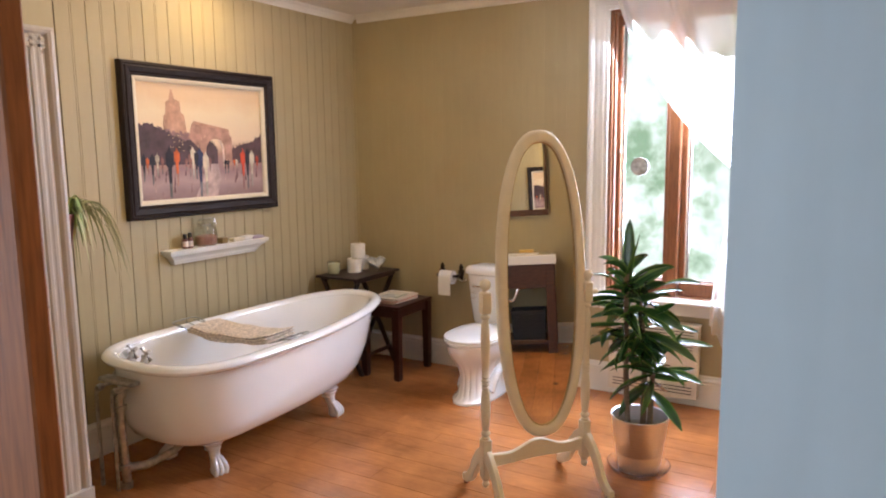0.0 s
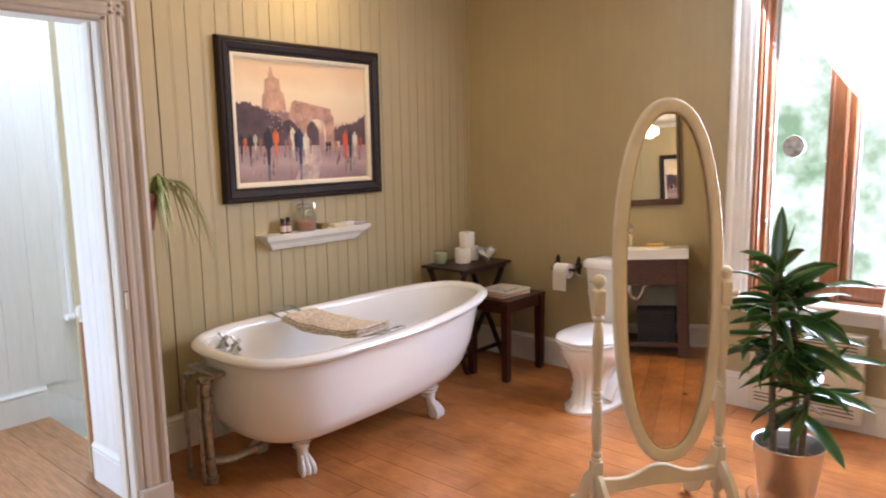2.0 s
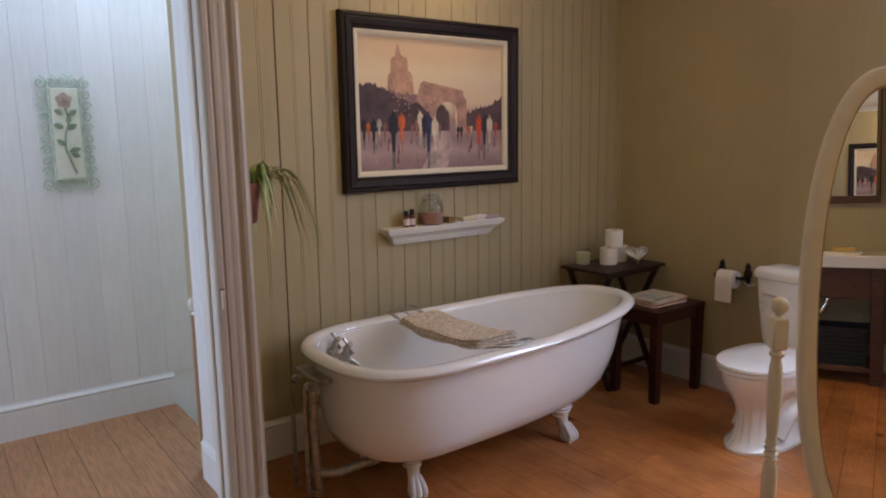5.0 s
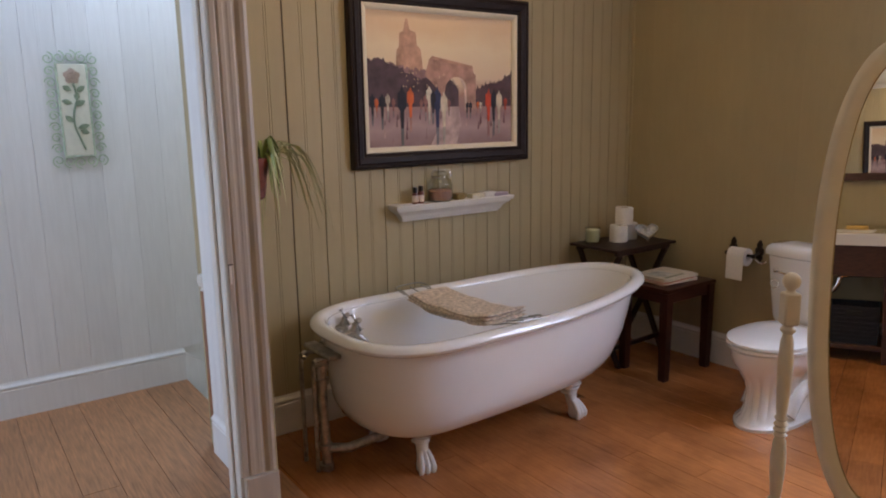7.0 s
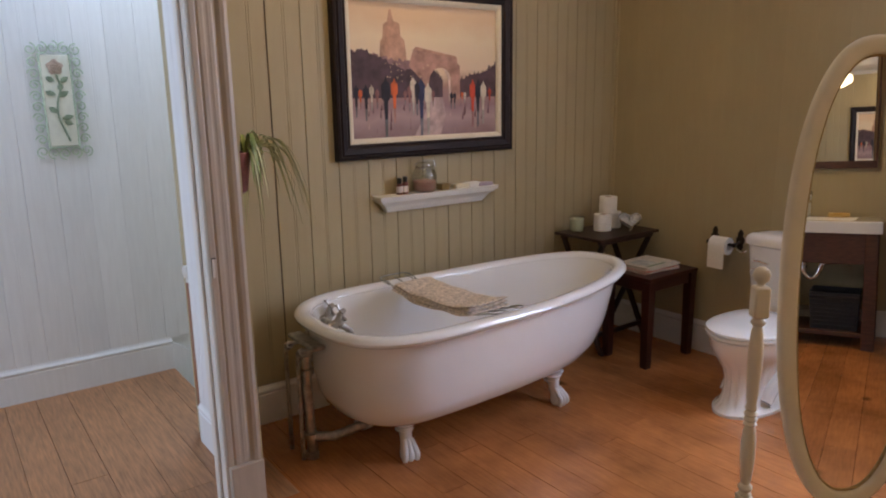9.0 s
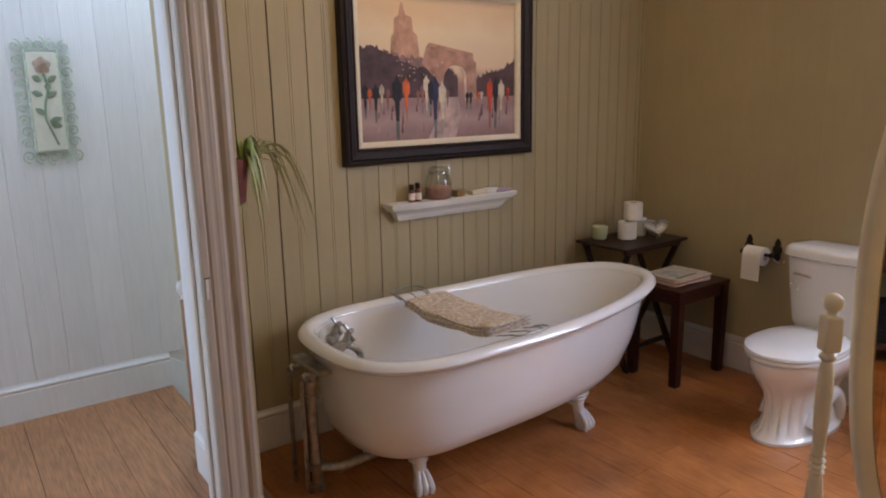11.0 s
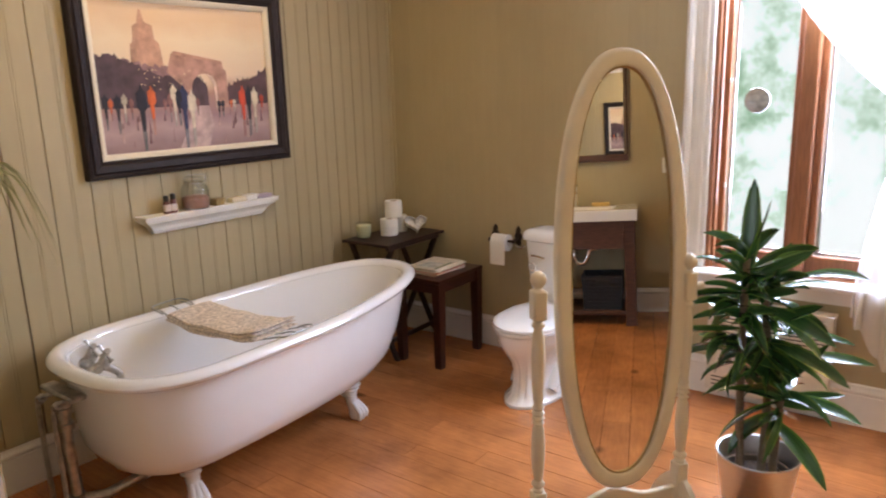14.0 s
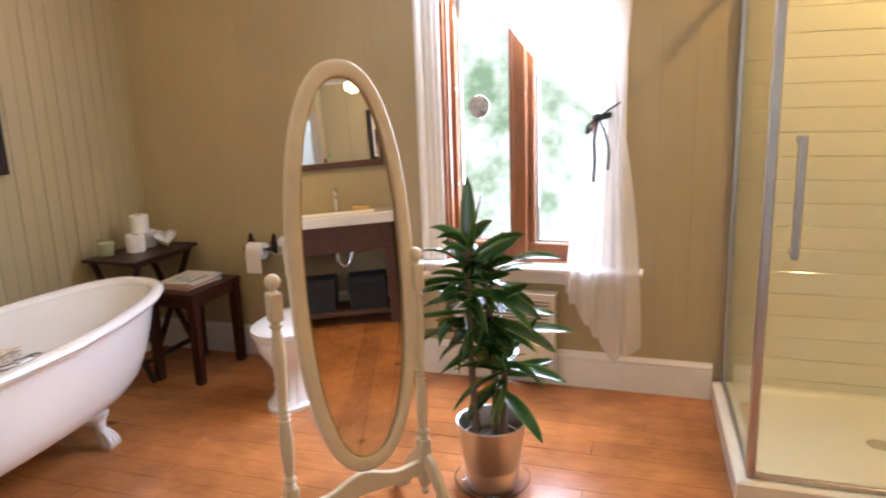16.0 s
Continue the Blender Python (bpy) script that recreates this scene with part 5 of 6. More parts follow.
# ---- plant by the window ----
def leaf_bmesh(L, w, droop, fold, twist, slots=(0, 1)):
    """A long pointed leaf that arches over along +x; light edge bands on both sides."""
    bm = bmesh.new()
    n = 9
    rows, p, ang = [], Vector((0, 0, 0)), 0.0
    for i in range(n + 1):
        s = i / n
        ww = w * (math.sin(math.pi * min(1, s * 0.86 + 0.10)) ** 0.85) * (1 if s < 0.97 else 0.1) + 0.0012
        side = Vector((math.sin(twist * s) * 0.0, math.cos(twist * s), math.sin(twist * s)))
        upn = Vector((math.sin(ang), 0, math.cos(ang)))
        rows.append([bm.verts.new(p + side * (ww * a) + upn * (abs(a) * ww * fold)) for a in (-1, -0.74, 0, 0.74, 1)])
        p = p + Vector((math.cos(ang), 0, -math.sin(ang))) * (L / n)
        ang += droop / n * (0.5 + s)
    for a, b in zip(rows, rows[1:]):
        for k in range(4):
            f = bm.faces.new((a[k], a[k + 1], b[k + 1], b[k]))
            f.material_index = slots[1] if k in (0, 3) else slots[0]
    return bm


def house_plant():
    t = thing("potted_plant", pose(-0.14, 2.84, 0.004), "glossy green dracaena in a brushed steel pot", "plant")
    part("pot", lathe(bmesh.new(), [(0, 0), (0.093, 0), (0.097, 0.004), (0.135, 0.275), (0.139, 0.279), (0.137, 0.283), (0.131, 0.280), (0.126, 0.22), (0.10, 0.02), (0, 0.02)], 48), M["steel"], t, "brushed steel pot", True)
    inner = part("inner_pot", lathe(bmesh.new(), [(0.104, 0.17), (0.108, 0.212), (0.112, 0.214), (0.109, 0.17)], 40), M["alu"], t, "grey inner pot rim", True)
    bm = bmesh.new()
    lathe(bm, [(0.105, 0.190), (0.095, 0.196), (0.08, 0.202), (0.06, 0.199), (0.04, 0.198), (0.02, 0.203), (0, 0.206)], 48)
    for v in bm.verts:
        v.co.z += 0.006 * noise.noise(v.co * 40)
    part("soil", bm, M["soil"], t, "", True)
    rg = random.Random(33)
    stems = [[(0.012, 0.01, 0.19), (0.015, 0.012, 0.45), (0.0, 0.01, 0.70), (-0.015, 0.0, 0.86)], [(-0.05, -0.02, 0.19), (-0.062, -0.025, 0.40), (-0.068, -0.03, 0.62), (-0.072, -0.03, 0.98)], [(0.05, -0.01, 0.19), (0.055, -0.015, 0.34), (0.062, -0.02, 0.50)]]
    for s in stems:
        line = spline(s, 6)
        part("cane", tube(bmesh.new(), line, [0.015 - 0.004 * i / len(line) for i in range(len(line))], 10), M["bark"], t, "ringed brown cane", True)
    kinds = [mesh("leaf", leaf_bmesh(L, w, dr, fo, tw), [M["leaf"], M["leaf_edge"]], True) for L, w, dr, fo, tw in (
        (0.29, 0.028, 0.9, 0.45, 0.9), (0.26, 0.027, 1.3, 0.6, -1.0), (0.31, 0.028, 0.5, 0.35, 0.6), (0.22, 0.025, 1.5, 0.5, 1.3),
        (0.27, 0.029, 0.35, 0.3, -0.8), (0.25, 0.026, 0.8, 0.7, 1.5), (0.28, 0.028, -0.25, 0.4, 0.5), (0.24, 0.025, 1.0, 0.55, -1.6))]

    def tuft(stem, z0, z1, count, long, up0, up1):
        line = spline(stem, 12)
        a = rg.uniform(0, 6)
        for i in range(count):
            f = i / max(1, count - 1)
            z = z0 + (z1 - z0) * f
            p = min(line, key=lambda q: abs(q.z - z))
            a += 2.4 + rg.uniform(-1.1, 1.1)
            lift = up0 + (up1 - up0) * f + rg.uniform(-30, 26)
            o = new("leaf", rg.choice(kinds))
            k = long * rg.uniform(0.8, 1.1)
            o.parent = t
            o.matrix_basis = Matrix.Translation(p + Vector((0, 0, z - p.z))) @ Matrix.Rotation(a, 4, "Z") @ Matrix.Rotation(radians(-lift), 4, "Y") @ Matrix.Rotation(rg.uniform(-0.9, 0.9), 4, "X") @ Matrix.Diagonal((k * rg.uniform(0.8, 1.05), k * rg.uniform(0.9, 1.22), k, 1))
    tuft(stems[1], 0.64, 0.98, 46, 0.84, -20, 48)
    tuft(stems[0], 0.62, 0.91, 48, 0.88, -22, 42)
    tuft(stems[2], 0.45, 0.56, 19, 0.90, -18, 34)
    tuft(stems[1], 0.56, 0.68, 9, 0.76, -30, 0)
    # the tallest upright leaf
    o = new("leaf", mesh("leaf", leaf_bmesh(0.31, 0.029, 0.1, 0.15, 0.0), [M["leaf"], M["leaf_edge"]], True))
    o.parent = t
    o.matrix_basis = pose(-0.066, -0.03, 0.93, 0, -86, 100)
    for a, z, l in ((-25, 0.90, 24), (-20, 0.50, 12), (-40, 0.42, -12), (15, 0.62, 14)):
        o = new("leaf", kinds[2])
        o.parent = t
        o.matrix_basis = pose(0.02, 0, z) @ Matrix.Rotation(radians(a), 4, "Z") @ Matrix.Rotation(radians(-l), 4, "Y")


house_plant()
saucer = tagged(part("saucer", lathe(bmesh.new(), [(0, 0), (0.125, 0), (0.135, 0.006), (0.152, 0.036), (0.149, 0.036), (0.131, 0.008), (0.124, 0.0032), (0, 0.003)], 40), M["clear"], None, "clear plastic saucer under the plant pot", True), category="saucer")
saucer.matrix_world = pose(-0.14, 2.84, 0.0002)


# ---- under and round the window ----
def heater():
    x0, x1, z0, z1, y = -0.60, -0.055, 0.06, 0.52, YB - 0.024
    t = thing("wall_heater", pose(0, 0, 0), "cream white louvred wall heater under the window", "heater")
    part("body", box(bmesh.new(), x0, y - 0.075, z0, x1, y, z1 - 0.012, 0.006, 2), M["heater"], t)
    part("top", box(bmesh.new(), x0 - 0.004, y - 0.080, z1 - 0.012, x1 + 0.004, y, z1, 0.004, 2), M["heater"], t)
    for i in range(7):
        z = z1 - 0.035 - i * 0.018
        part("louvre", box(bmesh.new(), x0 + 0.03, y - 0.083, z - 0.005, x1 - 0.03, y - 0.0755, z + 0.004, 0.0015), M["heater"], t)
        part("slot", box(bmesh.new(), x0 + 0.03, y - 0.0765, z - 0.012, x1 - 0.03, y - 0.0755, z - 0.0055), M["black"], t)
    for i in range(3):
        z = z0 + 0.03 + i * 0.02
        part("slot", box(bmesh.new(), x0 + 0.03, y - 0.0765, z, x1 - 0.03, y - 0.0755, z + 0.006), M["black"], t)


heater()


def curtain():
    t = thing("curtain", pose(0, YB - 0.075, 0), "sheer white voile curtain tied back with a ribbon", "curtain")
    nu, nv = 110, 70
    rows = []
    for j in range(nv + 1):
        v = j / nv
        row = []
        for i in range(nu + 1):
            u = i / nu
            ph = 2 * math.pi * (6 * u + 0.5 * math.sin(5 * u) + 0.25 * math.sin(17 * u))
            if v < 0.5:
                s = v / 0.5
                e = s * s * (3 - 2 * s) * 0.45 + s * 0.55
                xt, zt = -0.60 + 0.925 * u, 2.475
                xq, zq = 0.140 + 0.125 * u, 1.40 + 0.02 * math.sin(9 * u)
                x = xt + (xq - xt) * e
                z = zt + (zq - zt) * s - 0.205 * (1 - u) ** 1.3 * math.sin(math.pi * s) * (0.55 + 0.45 * s)
                amp = 0.020 * (1 - s) + 0.004
            else:
                s = (v - 0.5) / 0.5
                xq = 0.140 + 0.125 * u
                xb = 0.0 + 0.372 * u
                x = xq + (xb - xq) * (1 - (1 - s) ** 1.8)
                zb = 0.53 - 0.34 * min(1, u / 0.62) + 0.18 * max(0, u - 0.62) + 0.007 * math.sin(ph)
                z = 1.40 + (zb - 1.40) * s
                amp = 0.004 + (0.013 + 0.010 * math.sin(13 * u + 1)) * s ** 0.7
            y = amp * math.sin(ph) + 0.006 * noise.noise(Vector((u * 7, v * 3, 1))) - 0.025 * max(0, min(1, (0.9 - z) * 4))
            row.append(Vector((x, y, z)))
        rows.append(row)
    bm = bmesh.new()
    loft(bm, rows, (False, False), closed=False)
    part("voile", bm, M["voile"], t, "", True)
    part("rod", tube(bmesh.new(), [(-0.76, 0.0, 2.485), (0.36, 0.0, 2.485)], 0.009, 12), M["white"], t)
    # ribbon
    bm = bmesh.new()
    rr = []
    for k in range(25):
        a = 2 * math.pi * k / 24
        p = Vector((0.165 + 0.046 * math.cos(a), 0.030 * math.sin(a), 1.405 + 0.012 * math.cos(a)))
        rr.append([p + Vector((0, 0, -0.014)), p + Vector((0, 0, 0.014))])
    loft(bm, rr, (False, False), closed=False)
    bmesh.ops.create_uvsphere(bm, u_segments=10, v_segments=6, radius=0.02, matrix=pose(0.15, -0.035, 1.405) @ Matrix.Diagonal((1.3, 0.7, 1, 1)))
    for pts, w in (([(0.15, -0.04, 1.40), (0.135, -0.05, 1.30), (0.14, -0.05, 1.20), (0.135, -0.05, 1.10)], 0.008), ([(0.155, -0.04, 1.40), (0.19, -0.05, 1.32), (0.205, -0.05, 1.24), (0.20, -0.05, 1.16)], 0.006), ([(0.16, -0.04, 1.41), (0.20, -0.045, 1.44), (0.235, -0.045, 1.46), (0.25, -0.04, 1.475)], 0.006), ([(0.145, -0.04, 1.40), (0.11, -0.05, 1.37), (0.10, -0.05, 1.33), (0.125, -0.05, 1.36)], 0.007)):
        line = spline(pts, 5)
        loft(bm, [[p + Vector((-w, 0, 0.3 * w)), p + Vector((0, -0.002, 0)), p + Vector((w, 0, -0.3 * w))] for p in line], (False, False), closed=False)
    part("ribbon", bm, M["ribbon"], t, "dark green ribbon bow", True)


curtain()
disc = thing("shaving_mirror", pose(-0.485, YB + 0.103, 1.465, 90, 0, 0), "small round shaving mirror stuck on the window pane", "mirror")
# grey nickel in place of mirror silver, standing in for a darker reflection
part("face", lathe(bmesh.new(), [(0, 0.0145), (0.02, 0.0138), (0.04, 0.0115), (0.056, 0.0080), (0.056, 0.0)], 40), M["old_chrome"], disc, "", True)
part("rim", lathe(bmesh.new(), [(0.055, 0.0), (0.057, 0.0), (0.058, 0.007), (0.057, 0.010), (0.055, 0.0095)], 40), M["old_chrome"], disc, "", True)


# ---- shower ----
def splay(ob):
    """The room is out of square: the side of the shower runs in a little towards the front."""
    for v in ob.data.vertices:
        x, y = v.co.x, v.co.y
        v.co.x += 0.052 * max(0.0, 1 - (x - SX0) / 0.6) * (YB - y) / (YB - SY0)
    return ob


def shower():
    t = thing("shower", pose(0, 0, 0), "corner shower with clear glass and cream tray", "shower")
    x0, x1, y0, y1 = SX0, SX1 - 0.015, SY0, YB - 0.015
    bm = bmesh.new()
    loft(bm, [[Vector(p) for p in ((x0 - 0.03 + i, y0 - 0.03 + i, z), (x1 - q, y0 - 0.03 + i, z), (x1 - q, y1 - q, z), (x0 - 0.03 + i, y1 - q, z))] for i, q, z in ((0, 0, 0), (0, 0, 0.09), (0.012, 0.002, 0.10), (0.07, 0.006, 0.10), (0.09, 0.012, 0.088), (0.12, 0.03, 0.075))])
    part("tray", bm, M["tray"], t, "cream acrylic tray")
    part("drain", lathe(bmesh.new(), [(0, 0.004), (0.04, 0.003), (0.045, 0)], 24, pose((x0 + x1) / 2, (y0 + y1) / 2, 0.0755)), M["chrome"], t)
    zt = 2.02
    part("corner_post", box(bmesh.new(), x0 + 0.008, y0 - 0.002, 0.102, x0 + 0.042, y0 + 0.028, zt, 0.004), M["alu"], t, "satin metal corner post")
    part("wall_channel", box(bmesh.new(), x0 + 0.010, y1 - 0.035, 0.102, x0 + 0.034, y1, zt, 0.003), M["alu"], t)
    part("bottom_rail", box(bmesh.new(), x0 + 0.042, y0 + 0.002, 0.102, x1, y0 + 0.024, 0.122, 0.003), M["alu"], t)
    part("side_rail", box(bmesh.new(), x0 + 0.012, y0 + 0.028, 0.102, x0 + 0.032, y1 - 0.035, 0.118, 0.003), M["alu"], t)
    part("top_rail", box(bmesh.new(), x0 + 0.042, y0 + 0.002, zt - 0.03, x1, y0 + 0.024, zt, 0.003), M["alu"], t)
    part("top_rail", box(bmesh.new(), x0 + 0.012, y0 + 0.028, zt - 0.03, x0 + 0.032, y1 - 0.035, zt, 0.003), M["alu"], t)
    p = part("side_pane", box(bmesh.new(), x0 + 0.019, y0 + 0.028, 0.118, x0 + 0.025, y1 - 0.035, zt - 0.03), M["shower_glass"], t, "clear glass pane")
    p.visible_shadow = False
    door = part("door", box(bmesh.new(), x0 + 0.046, y0 + 0.010, 0.122, x1 - 0.01, y0 + 0.016, zt - 0.03), M["shower_glass"], t, "clear glass door")
    door.visible_shadow = False
    bm = bmesh.new()
    hx = 0.905
    box(bm, hx - 0.013, y0 - 0.048, 0.955, hx + 0.013, y0 - 0.030, 1.375, 0.008, 3)
    for z in (0.975, 1.355):
        lathe(bm, [(0, -0.001), (0.011, -0.001), (0.011, 0.030), (0.016, 0.034), (0.016, 0.041)], 16, pose(hx, y0 - 0.031, z, -90, 0, 0))
    part("handle", bm, M["alu"], door, "brushed metal bar handle")
    for ob in t.children:
        splay(ob)


shower()
lining = tagged(solid("wall_tiles", SX0 + 0.012, YB - 0.008, 0.03, SX1, YB - 0.0005, CEIL, M["grout"], kind="structure"), "cream long wall tiles in the shower", "wall tiles")
lining_side = tagged(solid("wall_tiles_2", SX1 - 0.008, SY0, 0.03, SX1 - 0.0005, YB - 0.009, CEIL, M["grout"], kind="structure"), "cream long wall tiles in the shower", "wall tiles")
tile_me = mesh("tile", box(bmesh.new(), 0, -0.006, 0, SX1 - SX0 - 0.024, 0, 0.1045, 0.0025), M["tile"])
side_me = mesh("tile", box(bmesh.new(), -0.006, 0, 0, 0, YB - SY0 - 0.02, 0.1045, 0.0025), M["tile"])
for i in range(24):
    o = new("tile", tile_me)
    o.location = (SX0 + 0.013, YB - 0.0075, 0.0 + i * 0.107 + 0.035)
    o.parent = lining
    o = new("tile", side_me)
    o.location = (SX1 - 0.0075, SY0 + 0.002, 0.0 + i * 0.107 + 0.035)
    o.parent = lining_side


# ---- washstand ----
def vanity():
    xf, y0, y1, zc = 2.765, 1.40, 2.415, 0.90
    xb = XE - 0.025
    t = thing("vanity", pose(0, 0, 0), "dark brown wooden washstand with open lower shelf", "vanity")
    for y in (y0 + 0.02, y1 - 0.10):
        for x in (xf + 0.02, xb - 0.08):
            part("leg", box(bmesh.new(), x, y, 0, x + 0.08, y + 0.08, zc - 0.085, 0.003), M["wenge"], t)
    part("front_panel", box(bmesh.new(), xf + 0.024, y0 + 0.10, zc - 0.30, xf + 0.05, y1 - 0.10, zc - 0.085, 0.003), M["wenge"], t)
    part("side_panel", box(bmesh.new(), xf + 0.10, y1 - 0.05, zc - 0.30, xb - 0.08, y1 - 0.025, zc - 0.085, 0.003), M["wenge"], t)
    part("side_panel", box(bmesh.new(), xf + 0.10, y0 + 0.025, zc - 0.30, xb - 0.08, y0 + 0.05, zc - 0.085, 0.003), M["wenge"], t)
    part("shelf", box(bmesh.new(), xf + 0.03, y0 + 0.03, 0.085, xb - 0.02, y1 - 0.03, 0.115, 0.003), M["wenge"], t)
    s = thing("washbasin", pose(0, 0, 0), "white ceramic slab basin on the washstand", "basin")
    bm = bmesh.new()
    yc = (y0 + y1) / 2
    rows = []
    for k, (ix, iy, z) in enumerate(((0, 0, zc - 0.084), (0, 0, zc - 0.006), (0.006, 0.006, zc), (0.06, 0.16, zc), (0.07, 0.18, zc - 0.01), (0.10, 0.24, zc - 0.05), (0.14, 0.32, zc - 0.058))):
        rows.append([Vector((xf + ix, y0 + iy, z)), Vector((xb - ix * (2.0 if k > 2 else 1), y0 + iy, z)), Vector((xb - ix * (2.0 if k > 2 else 1), y1 - iy, z)), Vector((xf + ix, y1 - iy, z))])
    loft(bm, rows)
    part("slab", bm, M["ceramic"], s)
    part("drain", lathe(bmesh.new(), [(0, 0.004), (0.02, 0.003), (0.024, 0)], 20, pose(2.95, yc, zc - 0.0575)), M["chrome"], s)
    f = thing("basin_tap", pose(3.17, 1.93, zc), "tall chrome single-lever basin tap", "tap")
    part("body", lathe(bmesh.new(), [(0, 0), (0.026, 0), (0.026, 0.006), (0.019, 0.012), (0.018, 0.15), (0.021, 0.155), (0.021, 0.185), (0.012, 0.195), (0, 0.196)], 24), M["chrome"], f, "", True)
    part("spout", tube(bmesh.new(), [(0, 0, 0.11), (-0.08, 0, 0.125), (-0.12, 0, 0.118)], [0.014, 0.012, 0.011], 12), M["chrome"], f, "", True)
    part("lever", box(bmesh.new(), -0.02, -0.008, 0.196, 0.075, 0.008, 0.206, 0.003), M["chrome"], f)
    soap = tagged(part("soap_dish", box(bmesh.new(), -0.035, -0.07, 0.0, 0.035, 0.07, 0.03, 0.01, 3), M["ysoap"], None, "yellow soap bar beside the basin tap", True), category="soap")
    soap.matrix_world = pose(3.17, 2.13, zc + 0.0005)
    pipe = thing("drain_trap", pose(2.93, 1.93, 0), "chrome drain trap under the basin", "pipe")
    bm = bmesh.new()
    tube(bm, spline([(0, 0, zc - 0.09), (0, 0, 0.60), (0, 0.0, 0.52), (0, 0.03, 0.475), (0, 0.07, 0.475), (0, 0.10, 0.52), (0, 0.12, 0.575), (0, 0.17, 0.592), (0.05, 0.30, 0.597), (0.34, 0.36, 0.597)], 5), 0.018, 12)
    part("trap", bm, M["chrome"], pipe, "", True)
    for z in (0.62, 0.55):
        part("nut", lathe(bmesh.new(), [(0.018, -0.012), (0.027, -0.01), (0.027, 0.01), (0.018, 0.012)], 10, pose(0, 0, z)), M["chrome"], pipe)
    for y in (1.66, 2.08):
        b = thing("basket", pose(2.98, y + 0.06, 0.1152), "charcoal woven storage basket on the washstand shelf", "basket", "baskets under the basin")
        bm = bmesh.new()
        loft(bm, [[Vector((sx * a, sy * c, z)) for sx, sy in ((-1, -1), (1, -1), (1, 1), (-1, 1))] for a, c, z in ((0.13, 0.145, 0), (0.145, 0.16, 0.27), (0.137, 0.152, 0.27), (0.122, 0.137, 0.01))])
        part("body", bm, M["basket"], b)
        bm = bmesh.new()
        for k in range(1, 9):
            z = k * 0.03
            q = 0.13 + 0.015 * z / 0.27
            tube(bm, [(-q - 0.002, -q - 0.017, z), (-q - 0.002, q + 0.017, z)], 0.005, 6)
        part("weave", bm, M["basket"], b)
        part("grip", box(bmesh.new(), -0.148, -0.05, 0.20, -0.1425, 0.05, 0.235, 0.004), M["black"], b)


vanity()
wm = thing("wall_mirror", pose(XE - 0.003, 0, 0), "wall mirror in a dark brown frame", "mirror")
wy0, wy1, wz0, wz1 = 1.45, 2.355, 1.256, 2.20
part("mirror_glass", box(bmesh.new(), -0.020, wy0 + 0.03, wz0 + 0.03, -0.012, wy1 - 0.03, wz1 - 0.03), M["mirror"], wm)
for a, b, c, d in ((wy0, wz0, wy1, wz0 + 0.055), (wy0, wz1 - 0.055, wy1, wz1), (wy0, wz0 + 0.055, wy0 + 0.03, wz1 - 0.055), (wy1 - 0.012, wz0 + 0.055, wy1, wz1 - 0.055)):
    part("frame", box(bmesh.new(), -0.035, a, b, 0, c, d, 0.003), M["wenge"], wm)
for z, w, n in ((1.20, 0.085, 2), (1.64, 0.04, 1)):
    o = thing("switch_plate", pose(XE, 2.70, z), "white plastic switch plate on the sage wall", "switch")
    part("plate", box(bmesh.new(), -0.008, -w, -0.06, 0, w, 0.06, 0.003), M["plate"], o)
    for k in range(n):
        part("rocker", box(bmesh.new(), -0.011, (k - (n - 1) / 2) * 0.08 - 0.017, -0.033, -0.008, (k - (n - 1) / 2) * 0.08 + 0.017, 0.033, 0.001), M["plate"], o)


